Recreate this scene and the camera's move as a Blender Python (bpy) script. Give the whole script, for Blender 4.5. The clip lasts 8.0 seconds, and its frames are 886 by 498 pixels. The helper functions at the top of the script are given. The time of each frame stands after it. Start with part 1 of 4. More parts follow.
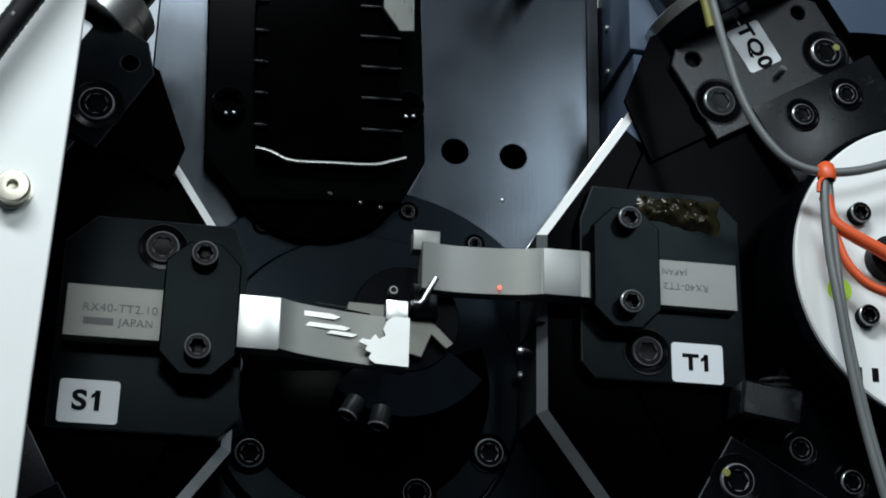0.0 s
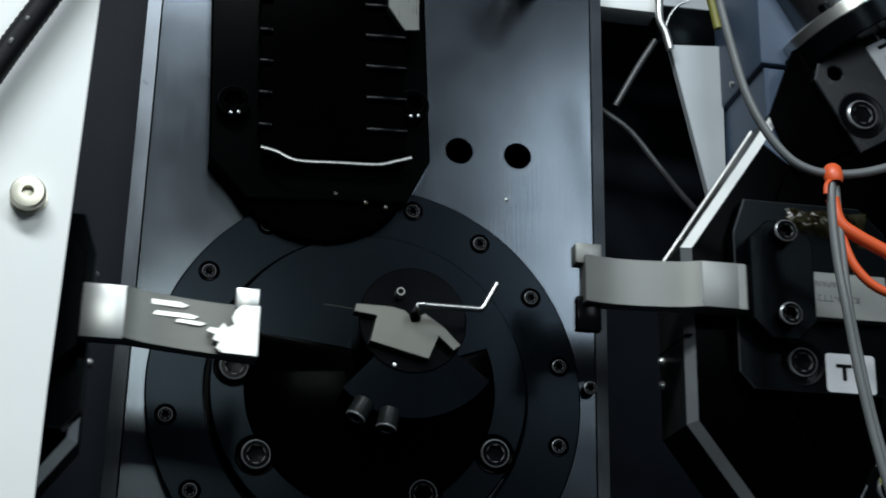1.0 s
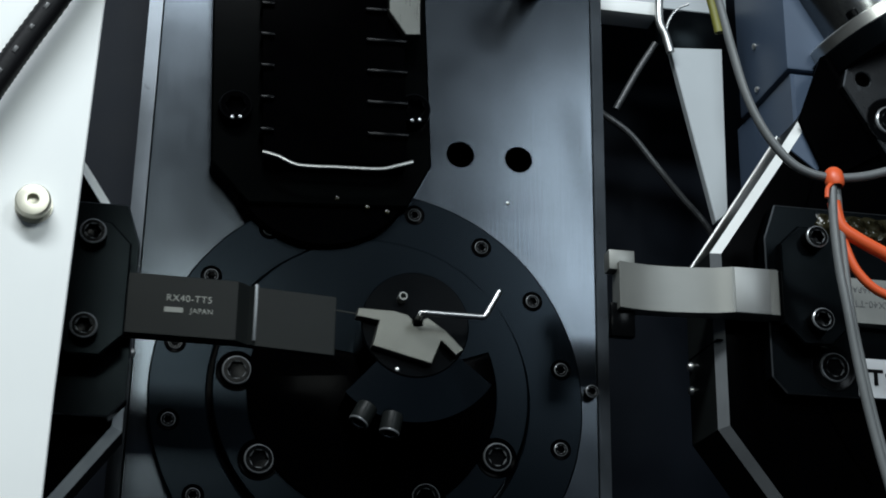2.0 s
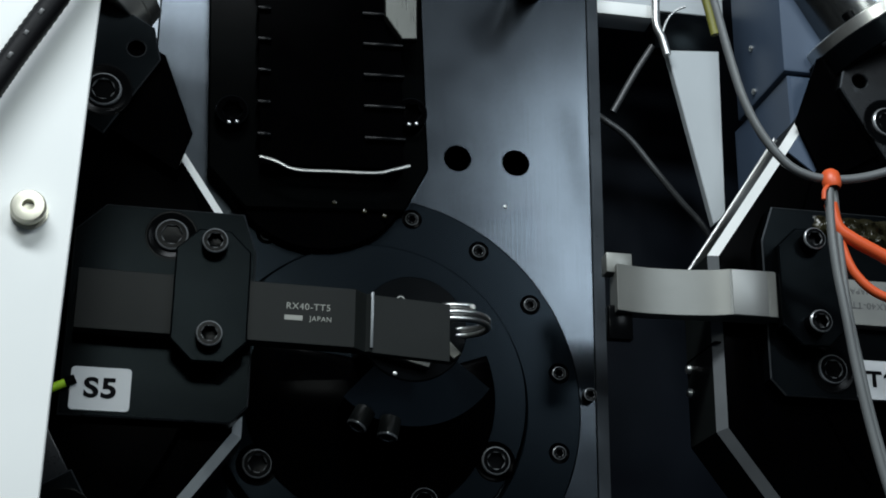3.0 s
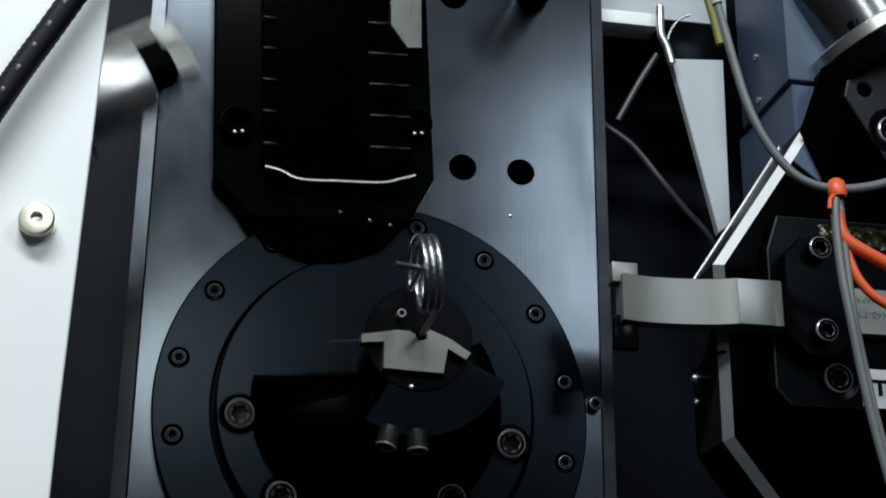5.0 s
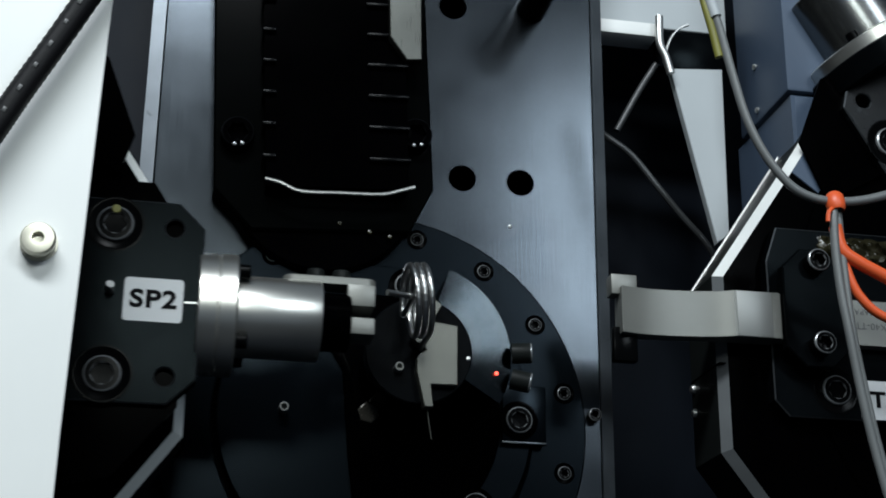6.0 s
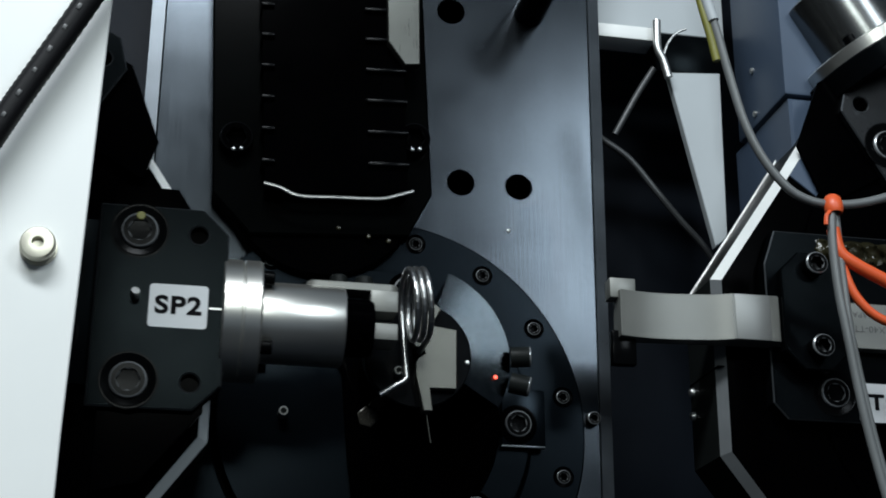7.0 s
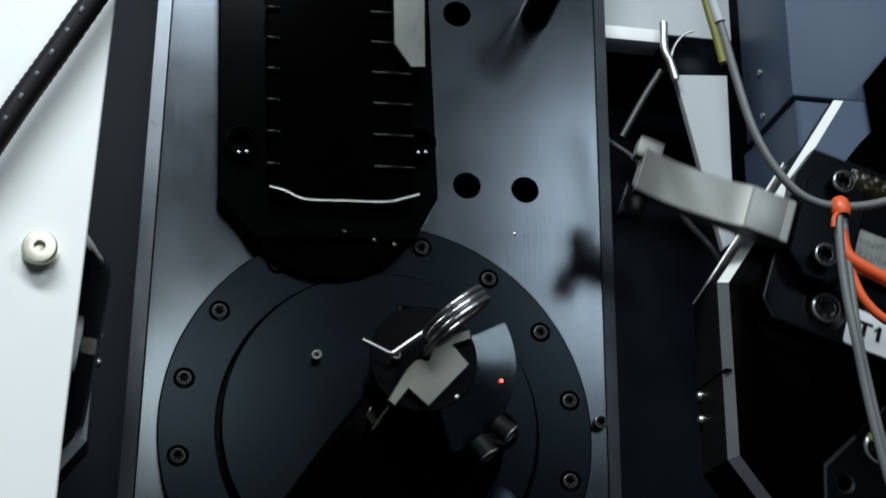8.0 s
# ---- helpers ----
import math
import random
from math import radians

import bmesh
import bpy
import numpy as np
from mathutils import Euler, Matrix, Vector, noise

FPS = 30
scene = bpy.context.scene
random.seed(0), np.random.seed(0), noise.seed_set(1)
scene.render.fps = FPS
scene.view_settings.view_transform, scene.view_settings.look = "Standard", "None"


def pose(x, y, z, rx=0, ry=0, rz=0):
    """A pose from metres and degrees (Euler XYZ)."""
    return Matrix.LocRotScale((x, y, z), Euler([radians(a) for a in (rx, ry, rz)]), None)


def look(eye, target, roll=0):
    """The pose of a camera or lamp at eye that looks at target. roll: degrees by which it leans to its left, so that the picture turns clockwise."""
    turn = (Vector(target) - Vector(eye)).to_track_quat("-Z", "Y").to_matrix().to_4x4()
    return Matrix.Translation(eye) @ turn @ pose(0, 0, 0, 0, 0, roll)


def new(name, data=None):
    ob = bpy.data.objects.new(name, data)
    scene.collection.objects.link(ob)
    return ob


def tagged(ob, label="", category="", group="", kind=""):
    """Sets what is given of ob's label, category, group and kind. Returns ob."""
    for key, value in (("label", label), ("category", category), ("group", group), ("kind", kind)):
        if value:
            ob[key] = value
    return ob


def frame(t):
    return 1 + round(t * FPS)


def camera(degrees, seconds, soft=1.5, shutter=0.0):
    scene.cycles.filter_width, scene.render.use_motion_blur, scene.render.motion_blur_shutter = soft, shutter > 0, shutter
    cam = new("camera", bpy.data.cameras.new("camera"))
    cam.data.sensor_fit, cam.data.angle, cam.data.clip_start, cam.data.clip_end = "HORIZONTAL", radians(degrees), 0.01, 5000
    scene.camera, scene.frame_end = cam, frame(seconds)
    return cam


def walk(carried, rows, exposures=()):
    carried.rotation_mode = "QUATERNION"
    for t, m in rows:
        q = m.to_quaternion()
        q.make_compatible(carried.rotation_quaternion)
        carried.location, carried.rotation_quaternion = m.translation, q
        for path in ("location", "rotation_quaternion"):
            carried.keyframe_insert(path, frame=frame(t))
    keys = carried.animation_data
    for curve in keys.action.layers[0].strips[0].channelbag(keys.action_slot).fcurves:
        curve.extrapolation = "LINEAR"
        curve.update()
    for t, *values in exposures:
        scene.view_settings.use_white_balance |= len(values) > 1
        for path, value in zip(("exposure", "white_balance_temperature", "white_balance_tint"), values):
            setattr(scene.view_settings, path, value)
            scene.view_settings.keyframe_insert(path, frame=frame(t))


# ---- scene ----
cam = camera(32.96, 8.0, soft=1.8, shutter=0.3)
# seconds, place in metres, tilt, lean and turn in degrees
CAMERA_ROWS = (
    (0.0, -0.1610, -0.8326, -0.2912, 20.50, 1.32, -9.83),
    (0.5, -0.1716, -0.8287, -0.2883, 20.25, 1.24, -10.42),
    (1.0, -0.1760, -0.8317, -0.2836, 20.00, 1.12, -10.65),
    (1.5, -0.1808, -0.8332, -0.2807, 19.87, 1.05, -10.82),
    (3.0, -0.1778, -0.8334, -0.2809, 20.09, 0.62, -10.78),
    (3.5, -0.1811, -0.8357, -0.2784, 20.03, 0.55, -10.92),
    (4.0, -0.1824, -0.8336, -0.2791, 20.17, 0.49, -10.94),
    (4.5, -0.1803, -0.8331, -0.2812, 20.32, 0.56, -10.73),
    (6.0, -0.1826, -0.8395, -0.2698, 20.05, 0.54, -10.81),
    (6.5, -0.1809, -0.8412, -0.2700, 20.15, 0.50, -10.78),
    (7.0, -0.1829, -0.8404, -0.2711, 20.27, 0.35, -10.87),
    (7.5, -0.1840, -0.8376, -0.2717, 20.38, 0.36, -10.80),
    (8.0, -0.1788, -0.8386, -0.2703, 20.40, 0.39, -10.37),
)
walk(cam, [(t, pose(x, y, z, 90 + tilt, 0, turn) @ pose(0, 0, 0, 0, 0, lean)) for t, x, y, z, tilt, lean, turn in CAMERA_ROWS],
     exposures=((0.0, 0.0, 6500, 10), (8.0, 0.0, 6500, 10)))

# ---- light: unseen lamps before and above the machine, dim room ----
world = bpy.data.worlds.new("workshop")
scene.world = world
world.use_nodes = True
world.node_tree.nodes["Background"].inputs[0].default_value = (0.55, 0.75, 1.0, 1)
world.node_tree.nodes["Background"].inputs[1].default_value = 0.08


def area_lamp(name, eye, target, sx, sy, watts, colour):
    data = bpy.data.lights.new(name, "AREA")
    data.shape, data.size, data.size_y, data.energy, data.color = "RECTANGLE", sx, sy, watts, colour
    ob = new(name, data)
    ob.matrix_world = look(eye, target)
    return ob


area_lamp("work_lamp", (0.52, -1.33, 0.60), (0.03, 0.0, 0.02), 0.28, 0.44, 5.3, (0.80, 0.91, 0.99))
# unseen lamp, set where its reflection brightens the column's left strip
area_lamp("unseen_left_lamp", (-0.20, -1.33, 0.32), (-0.14, 0.0, 0.0), 0.26, 0.16, 2.2, (0.89, 0.98, 0.96))
# unseen lamp added overhead to brighten the white plate and labels
area_lamp("added_fill_lamp", (-0.45, -1.15, 1.05), (-0.12, 0.0, 0.0), 0.9, 0.2, 24.5, (0.87, 0.95, 1.0))


# ---- materials ----
def material(name, base, rough, metal=0.0, vary=0.25, grain=900.0, bump=0.12, stretch=(1, 1, 1), wear=0.0, wear_colour=(0.3, 0.3, 0.3), coat=0.0, spread=0.12, spec=0.5):
    m = bpy.data.materials.new(name)
    m.use_nodes = True
    nt = m.node_tree
    b = nt.nodes["Principled BSDF"]
    b.inputs["Metallic"].default_value = metal
    b.inputs["Specular IOR Level"].default_value = spec
    b.inputs["Coat Weight"].default_value = coat
    b.inputs["Coat Roughness"].default_value = 0.15
    tc = nt.nodes.new("ShaderNodeTexCoord")
    mp = nt.nodes.new("ShaderNodeMapping")
    mp.inputs["Scale"].default_value = stretch
    nt.links.new(tc.outputs["Object"], mp.inputs["Vector"])
    fine = nt.nodes.new("ShaderNodeTexNoise")
    fine.inputs["Scale"].default_value = grain
    fine.inputs["Detail"].default_value = 4
    big = nt.nodes.new("ShaderNodeTexNoise")
    big.inputs["Scale"].default_value = 28
    big.inputs["Detail"].default_value = 6
    nt.links.new(mp.outputs["Vector"], fine.inputs["Vector"])
    nt.links.new(tc.outputs["Object"], big.inputs["Vector"])
    mix = nt.nodes.new("ShaderNodeMix")
    mix.data_type = "RGBA"
    lo = tuple(c * (1 - vary) for c in base) + (1,)
    hi = tuple(min(1, c * (1 + vary)) for c in base) + (1,)
    mix.inputs["A"].default_value, mix.inputs["B"].default_value = lo, hi
    nt.links.new(big.outputs["Fac"], mix.inputs["Factor"])
    colour = mix.outputs["Result"]
    if wear > 0:
        ramp = nt.nodes.new("ShaderNodeMapRange")
        ramp.inputs["From Min"].default_value = 1 - wear
        ramp.inputs["From Max"].default_value = 1 - wear + 0.06
        patch = nt.nodes.new("ShaderNodeTexNoise")
        patch.inputs["Scale"].default_value = 75
        patch.inputs["Detail"].default_value = 8
        patch.inputs["Roughness"].default_value = 0.7
        nt.links.new(tc.outputs["Object"], patch.inputs["Vector"])
        nt.links.new(patch.outputs["Fac"], ramp.inputs["Value"])
        worn = nt.nodes.new("ShaderNodeMix")
        worn.data_type = "RGBA"
        nt.links.new(ramp.outputs["Result"], worn.inputs["Factor"])
        nt.links.new(colour, worn.inputs["A"])
        worn.inputs["B"].default_value = (*wear_colour, 1)
        colour = worn.outputs["Result"]
    nt.links.new(colour, b.inputs["Base Color"])
    rr = nt.nodes.new("ShaderNodeMapRange")
    rr.inputs["To Min"].default_value = max(0.03, rough - spread)
    rr.inputs["To Max"].default_value = min(1, rough + spread)
    add = nt.nodes.new("ShaderNodeMath")
    add.operation = "ADD"
    half = nt.nodes.new("ShaderNodeMath")
    half.operation = "MULTIPLY"
    half.inputs[1].default_value = 0.5
    nt.links.new(fine.outputs["Fac"], add.inputs[0])
    nt.links.new(big.outputs["Fac"], add.inputs[1])
    nt.links.new(add.outputs[0], half.inputs[0])
    nt.links.new(half.outputs[0], rr.inputs["Value"])
    nt.links.new(rr.outputs["Result"], b.inputs["Roughness"])
    if bump > 0:
        bp = nt.nodes.new("ShaderNodeBump")
        bp.inputs["Strength"].default_value = bump
        bp.inputs["Distance"].default_value = 0.0003
        nt.links.new(fine.outputs["Fac"], bp.inputs["Height"])
        nt.links.new(bp.outputs["Normal"], b.inputs["Normal"])
    return m


PANEL = material("satin_steel_panel", (0.046, 0.053, 0.060), 0.21, 1.0, 0.34, 700, 0.08, (1, 1, 0.04), spread=0.06)
PANELEDGE = material("light_panel_edge", (0.10, 0.11, 0.12), 0.36, 1.0, 0.35, 900, 0.12, (1, 1, 0.1), wear=0.36, wear_colour=(0.05, 0.055, 0.06))
BLACK = material("black_oxide_steel", (0.0014, 0.0018, 0.0022), 0.22, 0.0, 0.4, 1200, 0.12, wear=0.33, wear_colour=(0.0030, 0.0036, 0.0042), spec=0.034)
FLANGE = material("blued_flange_steel", (0.0009, 0.0015, 0.0021), 0.24, 0.0, 0.4, 900, 0.03, wear=0.30, wear_colour=(0.0014, 0.0021, 0.0030), spec=0.10, spread=0.05)
BLACK.node_tree.nodes["Principled BSDF"].inputs["Specular Tint"].default_value = (0.72, 0.92, 1.0, 1)
FLANGE.node_tree.nodes["Principled BSDF"].inputs["Specular Tint"].default_value = (0.62, 0.82, 1.0, 1)
DARK = material("oily_black_casting", (0.0003, 0.0003, 0.0004), 0.16, 0.0, 0.4, 700, 0.05, spec=0.006)
OILY = material("oil_wet_black_steel", (0.0006, 0.0008, 0.0008), 0.16, 0.0, 0.4, 900, 0.04, spec=0.02, spread=0.04)
TURNED = material("turned_dark_steel", (0.0016, 0.0021, 0.0026), 0.20, 0.08, 0.2, 800, 0.06, spec=0.07)
CONE = material("brushed_dark_cone_steel", (0.052, 0.062, 0.068), 0.12, 1.0, 0.2, 800, 0.0, spread=0.04)
rings = CONE.node_tree.nodes.new("ShaderNodeTexWave")
rings.wave_type, rings.rings_direction = "RINGS", "Y"
rings.inputs["Scale"].default_value = 520
rings.inputs["Distortion"].default_value = 0.6
turn_bump = CONE.node_tree.nodes.new("ShaderNodeBump")
turn_bump.inputs["Strength"].default_value = 1.0
turn_bump.inputs["Distance"].default_value = 0.000028
coords = CONE.node_tree.nodes.new("ShaderNodeTexCoord")
CONE.node_tree.links.new(coords.outputs["Object"], rings.inputs["Vector"])
CONE.node_tree.links.new(rings.outputs["Fac"], turn_bump.inputs["Height"])
CONE.node_tree.links.new(turn_bump.outputs["Normal"], CONE.node_tree.nodes["Principled BSDF"].inputs["Normal"])
GREYBLACK = material("grey_black_tool_steel", (0.0095, 0.011, 0.0105), 0.38, 0.0, 0.25, 1000, 0.1, wear=0.3, wear_colour=(0.022, 0.022, 0.022), spec=0.10)
GROUND = material("ground_tool_steel", (0.185, 0.188, 0.172), 0.42, 0.42, 0.16, 1400, 0.08, (0.05, 1, 1), wear=0.28, wear_colour=(0.12, 0.116, 0.10))
NOSE = material("worn_nose_steel", (0.135, 0.135, 0.118), 0.34, 0.75, 0.22, 1100, 0.10, (1, 1, 0.06), wear=0.34, wear_colour=(0.09, 0.088, 0.076))
STEPSTEEL = material("ground_step_steel", (0.26, 0.265, 0.255), 0.50, 0.6, 0.14, 1300, 0.06, (1, 1, 0.05))
BRIGHT = material("bright_steel", (0.60, 0.60, 0.58), 0.36, 0.95, 0.10, 1300, 0.05, (0.08, 1, 1), spread=0.10)
SPUN = material("turned_bright_steel", (0.74, 0.73, 0.68), 0.30, 0.95, 0.12, 1500, 0.015, (1, 0.05, 0.05), spread=0.04)
WIRE = material("drawn_spring_wire", (0.50, 0.50, 0.49), 0.31, 1.0, 0.10, 900, 0.04, spread=0.06)
SCREW = material("black_screw_steel", (0.0016, 0.0018, 0.002), 0.18, 0.0, 0.3, 900, 0.03, spec=0.035)
SCREWRIM = material("light_screw_rim", (0.30, 0.31, 0.315), 0.24, 0.6, 0.6, 900, 0.08)
PAINTWHITE = material("white_powder_paint", (0.80, 0.815, 0.79), 0.45, 0.0, 0.05, 1600, 0.06, wear=0.24, wear_colour=(0.70, 0.71, 0.68))
PAINTGREY = material("light_grey_paint", (0.40, 0.43, 0.44), 0.45, 0.0, 0.08, 1400, 0.06, wear=0.26, wear_colour=(0.28, 0.30, 0.30))
BEVEL = material("milled_bevel_steel", (0.15, 0.16, 0.165), 0.40, 0.45, 0.25, 1200, 0.1, (1, 1, 0.1), wear=0.28, wear_colour=(0.08, 0.085, 0.088))
BLUEBOX = material("blue_grey_paint", (0.058, 0.083, 0.125), 0.42, 0.0, 0.12, 1500, 0.12, spec=0.25)
NAVY = material("dark_cabinet_paint", (0.006, 0.0085, 0.013), 0.5, 0.0, 0.3, 500, 0.1, spec=0.08)
LABEL = material("white_label_plastic", (0.60, 0.62, 0.63), 0.38, 0.0, 0.06, 500, 0.02, wear=0.22, wear_colour=(0.48, 0.49, 0.50))
INK = material("black_print", (0.004, 0.004, 0.005), 0.6, 0.0, 0.1, 500, 0.0, spec=0.05)
ENGRAVE = material("pale_etching", (0.22, 0.225, 0.20), 0.5, 0.2, 0.1, 500, 0.0)
ETCHDARK = material("dark_etching", (0.09, 0.09, 0.09), 0.5, 0.2, 0.1, 500, 0.0)
RUBBER = material("black_hose_rubber", (0.006, 0.006, 0.007), 0.5, 0.0, 0.3, 800, 0.2, spec=0.15)
CABLE = material("grey_cable_sheath", (0.14, 0.147, 0.147), 0.36, 0.0, 0.2, 600, 0.1)
DULLCABLE = material("dull_black_cable", (0.035, 0.037, 0.038), 0.4, 0.0, 0.2, 600, 0.1)
ORANGE = material("orange_cable_sheath", (0.75, 0.11, 0.03), 0.42, 0.0, 0.12, 500, 0.08)
YELLOW = material("yellow_green_sleeve", (0.17, 0.165, 0.03), 0.5, 0.0, 0.3, 500, 0.1)
LIME = material("lime_sticker", (0.50, 0.85, 0.03), 0.5, 0.0, 0.05, 500, 0.0)
GREASE = material("brown_grease", (0.02, 0.018, 0.009), 0.16, 0.0, 0.5, 350, 0.5, spec=0.35)
# lighter than BLACK: grey smears, with the plates' sheen put into the colour
SHEENBLACK = material("smeared_sheen_black_steel", (0.004, 0.0048, 0.0055), 0.30, 0.0, 0.6, 700, 0.12, wear=0.42, wear_colour=(0.016, 0.019, 0.021), spec=0.22, spread=0.14)
SPUNDARK = material("dull_turned_steel", (0.20, 0.205, 0.20), 0.24, 0.95, 0.2, 1500, 0.08, (1, 0.05, 0.05), spread=0.08)
RIBEDGE = material("wet_rib_edge", (0.002, 0.0022, 0.0025), 0.22, 0.0, 0.3, 900, 0.1, spec=0.07)
EDGELIGHT = material("light_plate_edge", (0.075, 0.082, 0.088), 0.34, 0.8, 0.5, 600, 0.1, wear=0.42, wear_colour=(0.012, 0.013, 0.014))
GIB = material("dull_gib_steel", (0.085, 0.088, 0.08), 0.30, 0.8, 0.2, 1100, 0.08, (1, 1, 0.06))
BRASS = material("pale_zinc_screw", (0.62, 0.60, 0.50), 0.35, 0.7, 0.15, 700, 0.05)
GREASEPLUG = material("dull_bronze_plug", (0.05, 0.047, 0.038), 0.25, 0.4, 0.2, 700, 0.05)


# ---- mesh helpers; sizes in millimetres, the front looks to -y ----
MM = 0.001


def finish(name, bm, mat, parent=None, label="", smooth=True, angle=35):
    bmesh.ops.recalc_face_normals(bm, faces=bm.faces)
    for v in bm.verts:
        v.co *= MM
    me = bpy.data.meshes.new(name)
    bm.to_mesh(me)
    bm.free()
    me.materials.append(mat)
    if smooth:
        me.shade_smooth()
        me.set_sharp_from_angle(angle=radians(angle))
    return place(name, me, parent, label)


def lighten_edges(ob):
    """Colours a plate's bevelled front edges lighter, in place of edge highlights."""
    ob.data.materials.append(EDGELIGHT)
    for p in ob.data.polygons:
        if 0.3 < abs(p.normal.y) < 0.93:
            p.material_index = 1
    return ob


def place(name, me, parent=None, label="", m=None):
    ob = new(name, me)
    if parent is not None:
        ob.parent = parent
    if m is not None:
        ob.matrix_basis = m
    if label:
        ob["label"] = label
    return ob


def mm(x, y, z, rx=0, ry=0, rz=0):
    return pose(x * MM, y * MM, z * MM, rx, ry, rz)


def empty(name, m=None, parent=None):
    ob = new(name)
    if parent is not None:
        ob.parent = parent
    if m is not None:
        ob.matrix_basis = m
    return ob


def circle(cx, cz, r, n=32):
    return [(cx + r * math.cos(2 * math.pi * i / n), cz + r * math.sin(2 * math.pi * i / n)) for i in range(n)]


def slab(outline, y_back, y_front, holes=(), chamfer=0.0, segments=1, bm=None):
    """A plate with that outline in x and z, its holes cut through, its front edges bevelled."""
    own = bm or bmesh.new()
    tmp = bmesh.new()
    edges = []
    for k, loop in enumerate([outline, *holes]):
        vs = [tmp.verts.new((x, y_front, z)) for x, z in loop]
        edges += [tmp.edges.new((vs[i], vs[(i + 1) % len(vs)])) for i in range(len(vs))]
    if holes:
        bmesh.ops.triangle_fill(tmp, use_beauty=True, edges=edges, normal=(0, -1, 0))
    else:
        tmp.faces.new(list(tmp.verts))
    outer = len(outline)
    tmp.verts.index_update()
    res = bmesh.ops.extrude_face_region(tmp, geom=list(tmp.faces))
    back = [g for g in res["geom"] if isinstance(g, bmesh.types.BMVert)]
    bmesh.ops.translate(tmp, verts=back, vec=(0, y_back - y_front, 0))
    bmesh.ops.recalc_face_normals(tmp, faces=tmp.faces)
    if chamfer > 0:
        tmp.edges.ensure_lookup_table()
        rim = [e for e in tmp.edges if all(abs(v.co.y - y_front) < 1e-6 for v in e.verts)
               and len(e.link_faces) == 2 and abs(e.link_faces[0].normal.y - e.link_faces[1].normal.y) > 0.5]
        bmesh.ops.bevel(tmp, geom=rim, offset=chamfer, offset_type="OFFSET", segments=segments, profile=0.5, affect="EDGES", clamp_overlap=True)
    if bm is None:
        own.free()
        return tmp
    me = bpy.data.meshes.new("tmp")
    tmp.to_mesh(me)
    own.from_mesh(me)
    bpy.data.meshes.remove(me)
    tmp.free()
    return own


def rect(x0, z0, x1, z1, cut=0.0):
    if cut <= 0:
        return [(x0, z0), (x1, z0), (x1, z1), (x0, z1)]
    return [(x0 + cut, z0), (x1 - cut, z0), (x1, z0 + cut), (x1, z1 - cut), (x1 - cut, z1), (x0 + cut, z1), (x0, z1 - cut), (x0, z0 + cut)]


def rounded(x0, z0, x1, z1, r, n=5):
    out = []
    for cx, cz, a0 in ((x1 - r, z1 - r, 0), (x0 + r, z1 - r, 90), (x0 + r, z0 + r, 180), (x1 - r, z0 + r, 270)):
        for i in range(n + 1):
            a = radians(a0 + 90 * i / n)
            out.append((cx + r * math.cos(a), cz + r * math.sin(a)))
    return out


def box(x0, y0, z0, x1, y1, z1, bevel=0.6, bm=None):
    bm = bm or bmesh.new()
    res = bmesh.ops.create_cube(bm, size=1)
    for v in res["verts"]:
        v.co = Vector(((x0 + x1) / 2 + v.co.x * (x1 - x0), (y0 + y1) / 2 + v.co.y * (y1 - y0), (z0 + z1) / 2 + v.co.z * (z1 - z0)))
    if bevel > 0:
        es = list({e for v in res["verts"] for e in v.link_edges})
        bmesh.ops.bevel(bm, geom=es, offset=bevel, segments=2, profile=0.5, affect="EDGES")
    return bm


def lathe(profile, n=40, m=None, bm=None, hexes=()):
    """Turns (radius, height) pairs about the axis; the height goes to -y. hexes: rings that are six-sided."""
    bm = bm or bmesh.new()
    rings = []
    for k, (r, h) in enumerate(profile):
        if r < 1e-6:
            rings.append([bm.verts.new((0, -h, 0))])
            continue
        ring = []
        for i in range(n):
            a = 2 * math.pi * i / n
            q = r
            if k in hexes:
                q = r / math.cos((a % (math.pi / 3)) - math.pi / 6)
            ring.append(bm.verts.new((q * math.cos(a), -h, q * math.sin(a))))
        rings.append(ring)
    for a, b in zip(rings, rings[1:]):
        for i in range(n):
            j = (i + 1) % n
            if len(a) == 1 and len(b) == 1:
                continue
            if len(a) == 1:
                bm.faces.new((a[0], b[i], b[j]))
            elif len(b) == 1:
                bm.faces.new((a[i], b[0], a[j]))
            else:
                bm.faces.new((a[i], b[i], b[j], a[j]))
    if m is not None:
        bm.verts.ensure_lookup_table()
        bmesh.ops.transform(bm, matrix=m, verts=[v for ring in rings for v in ring])
    return bm


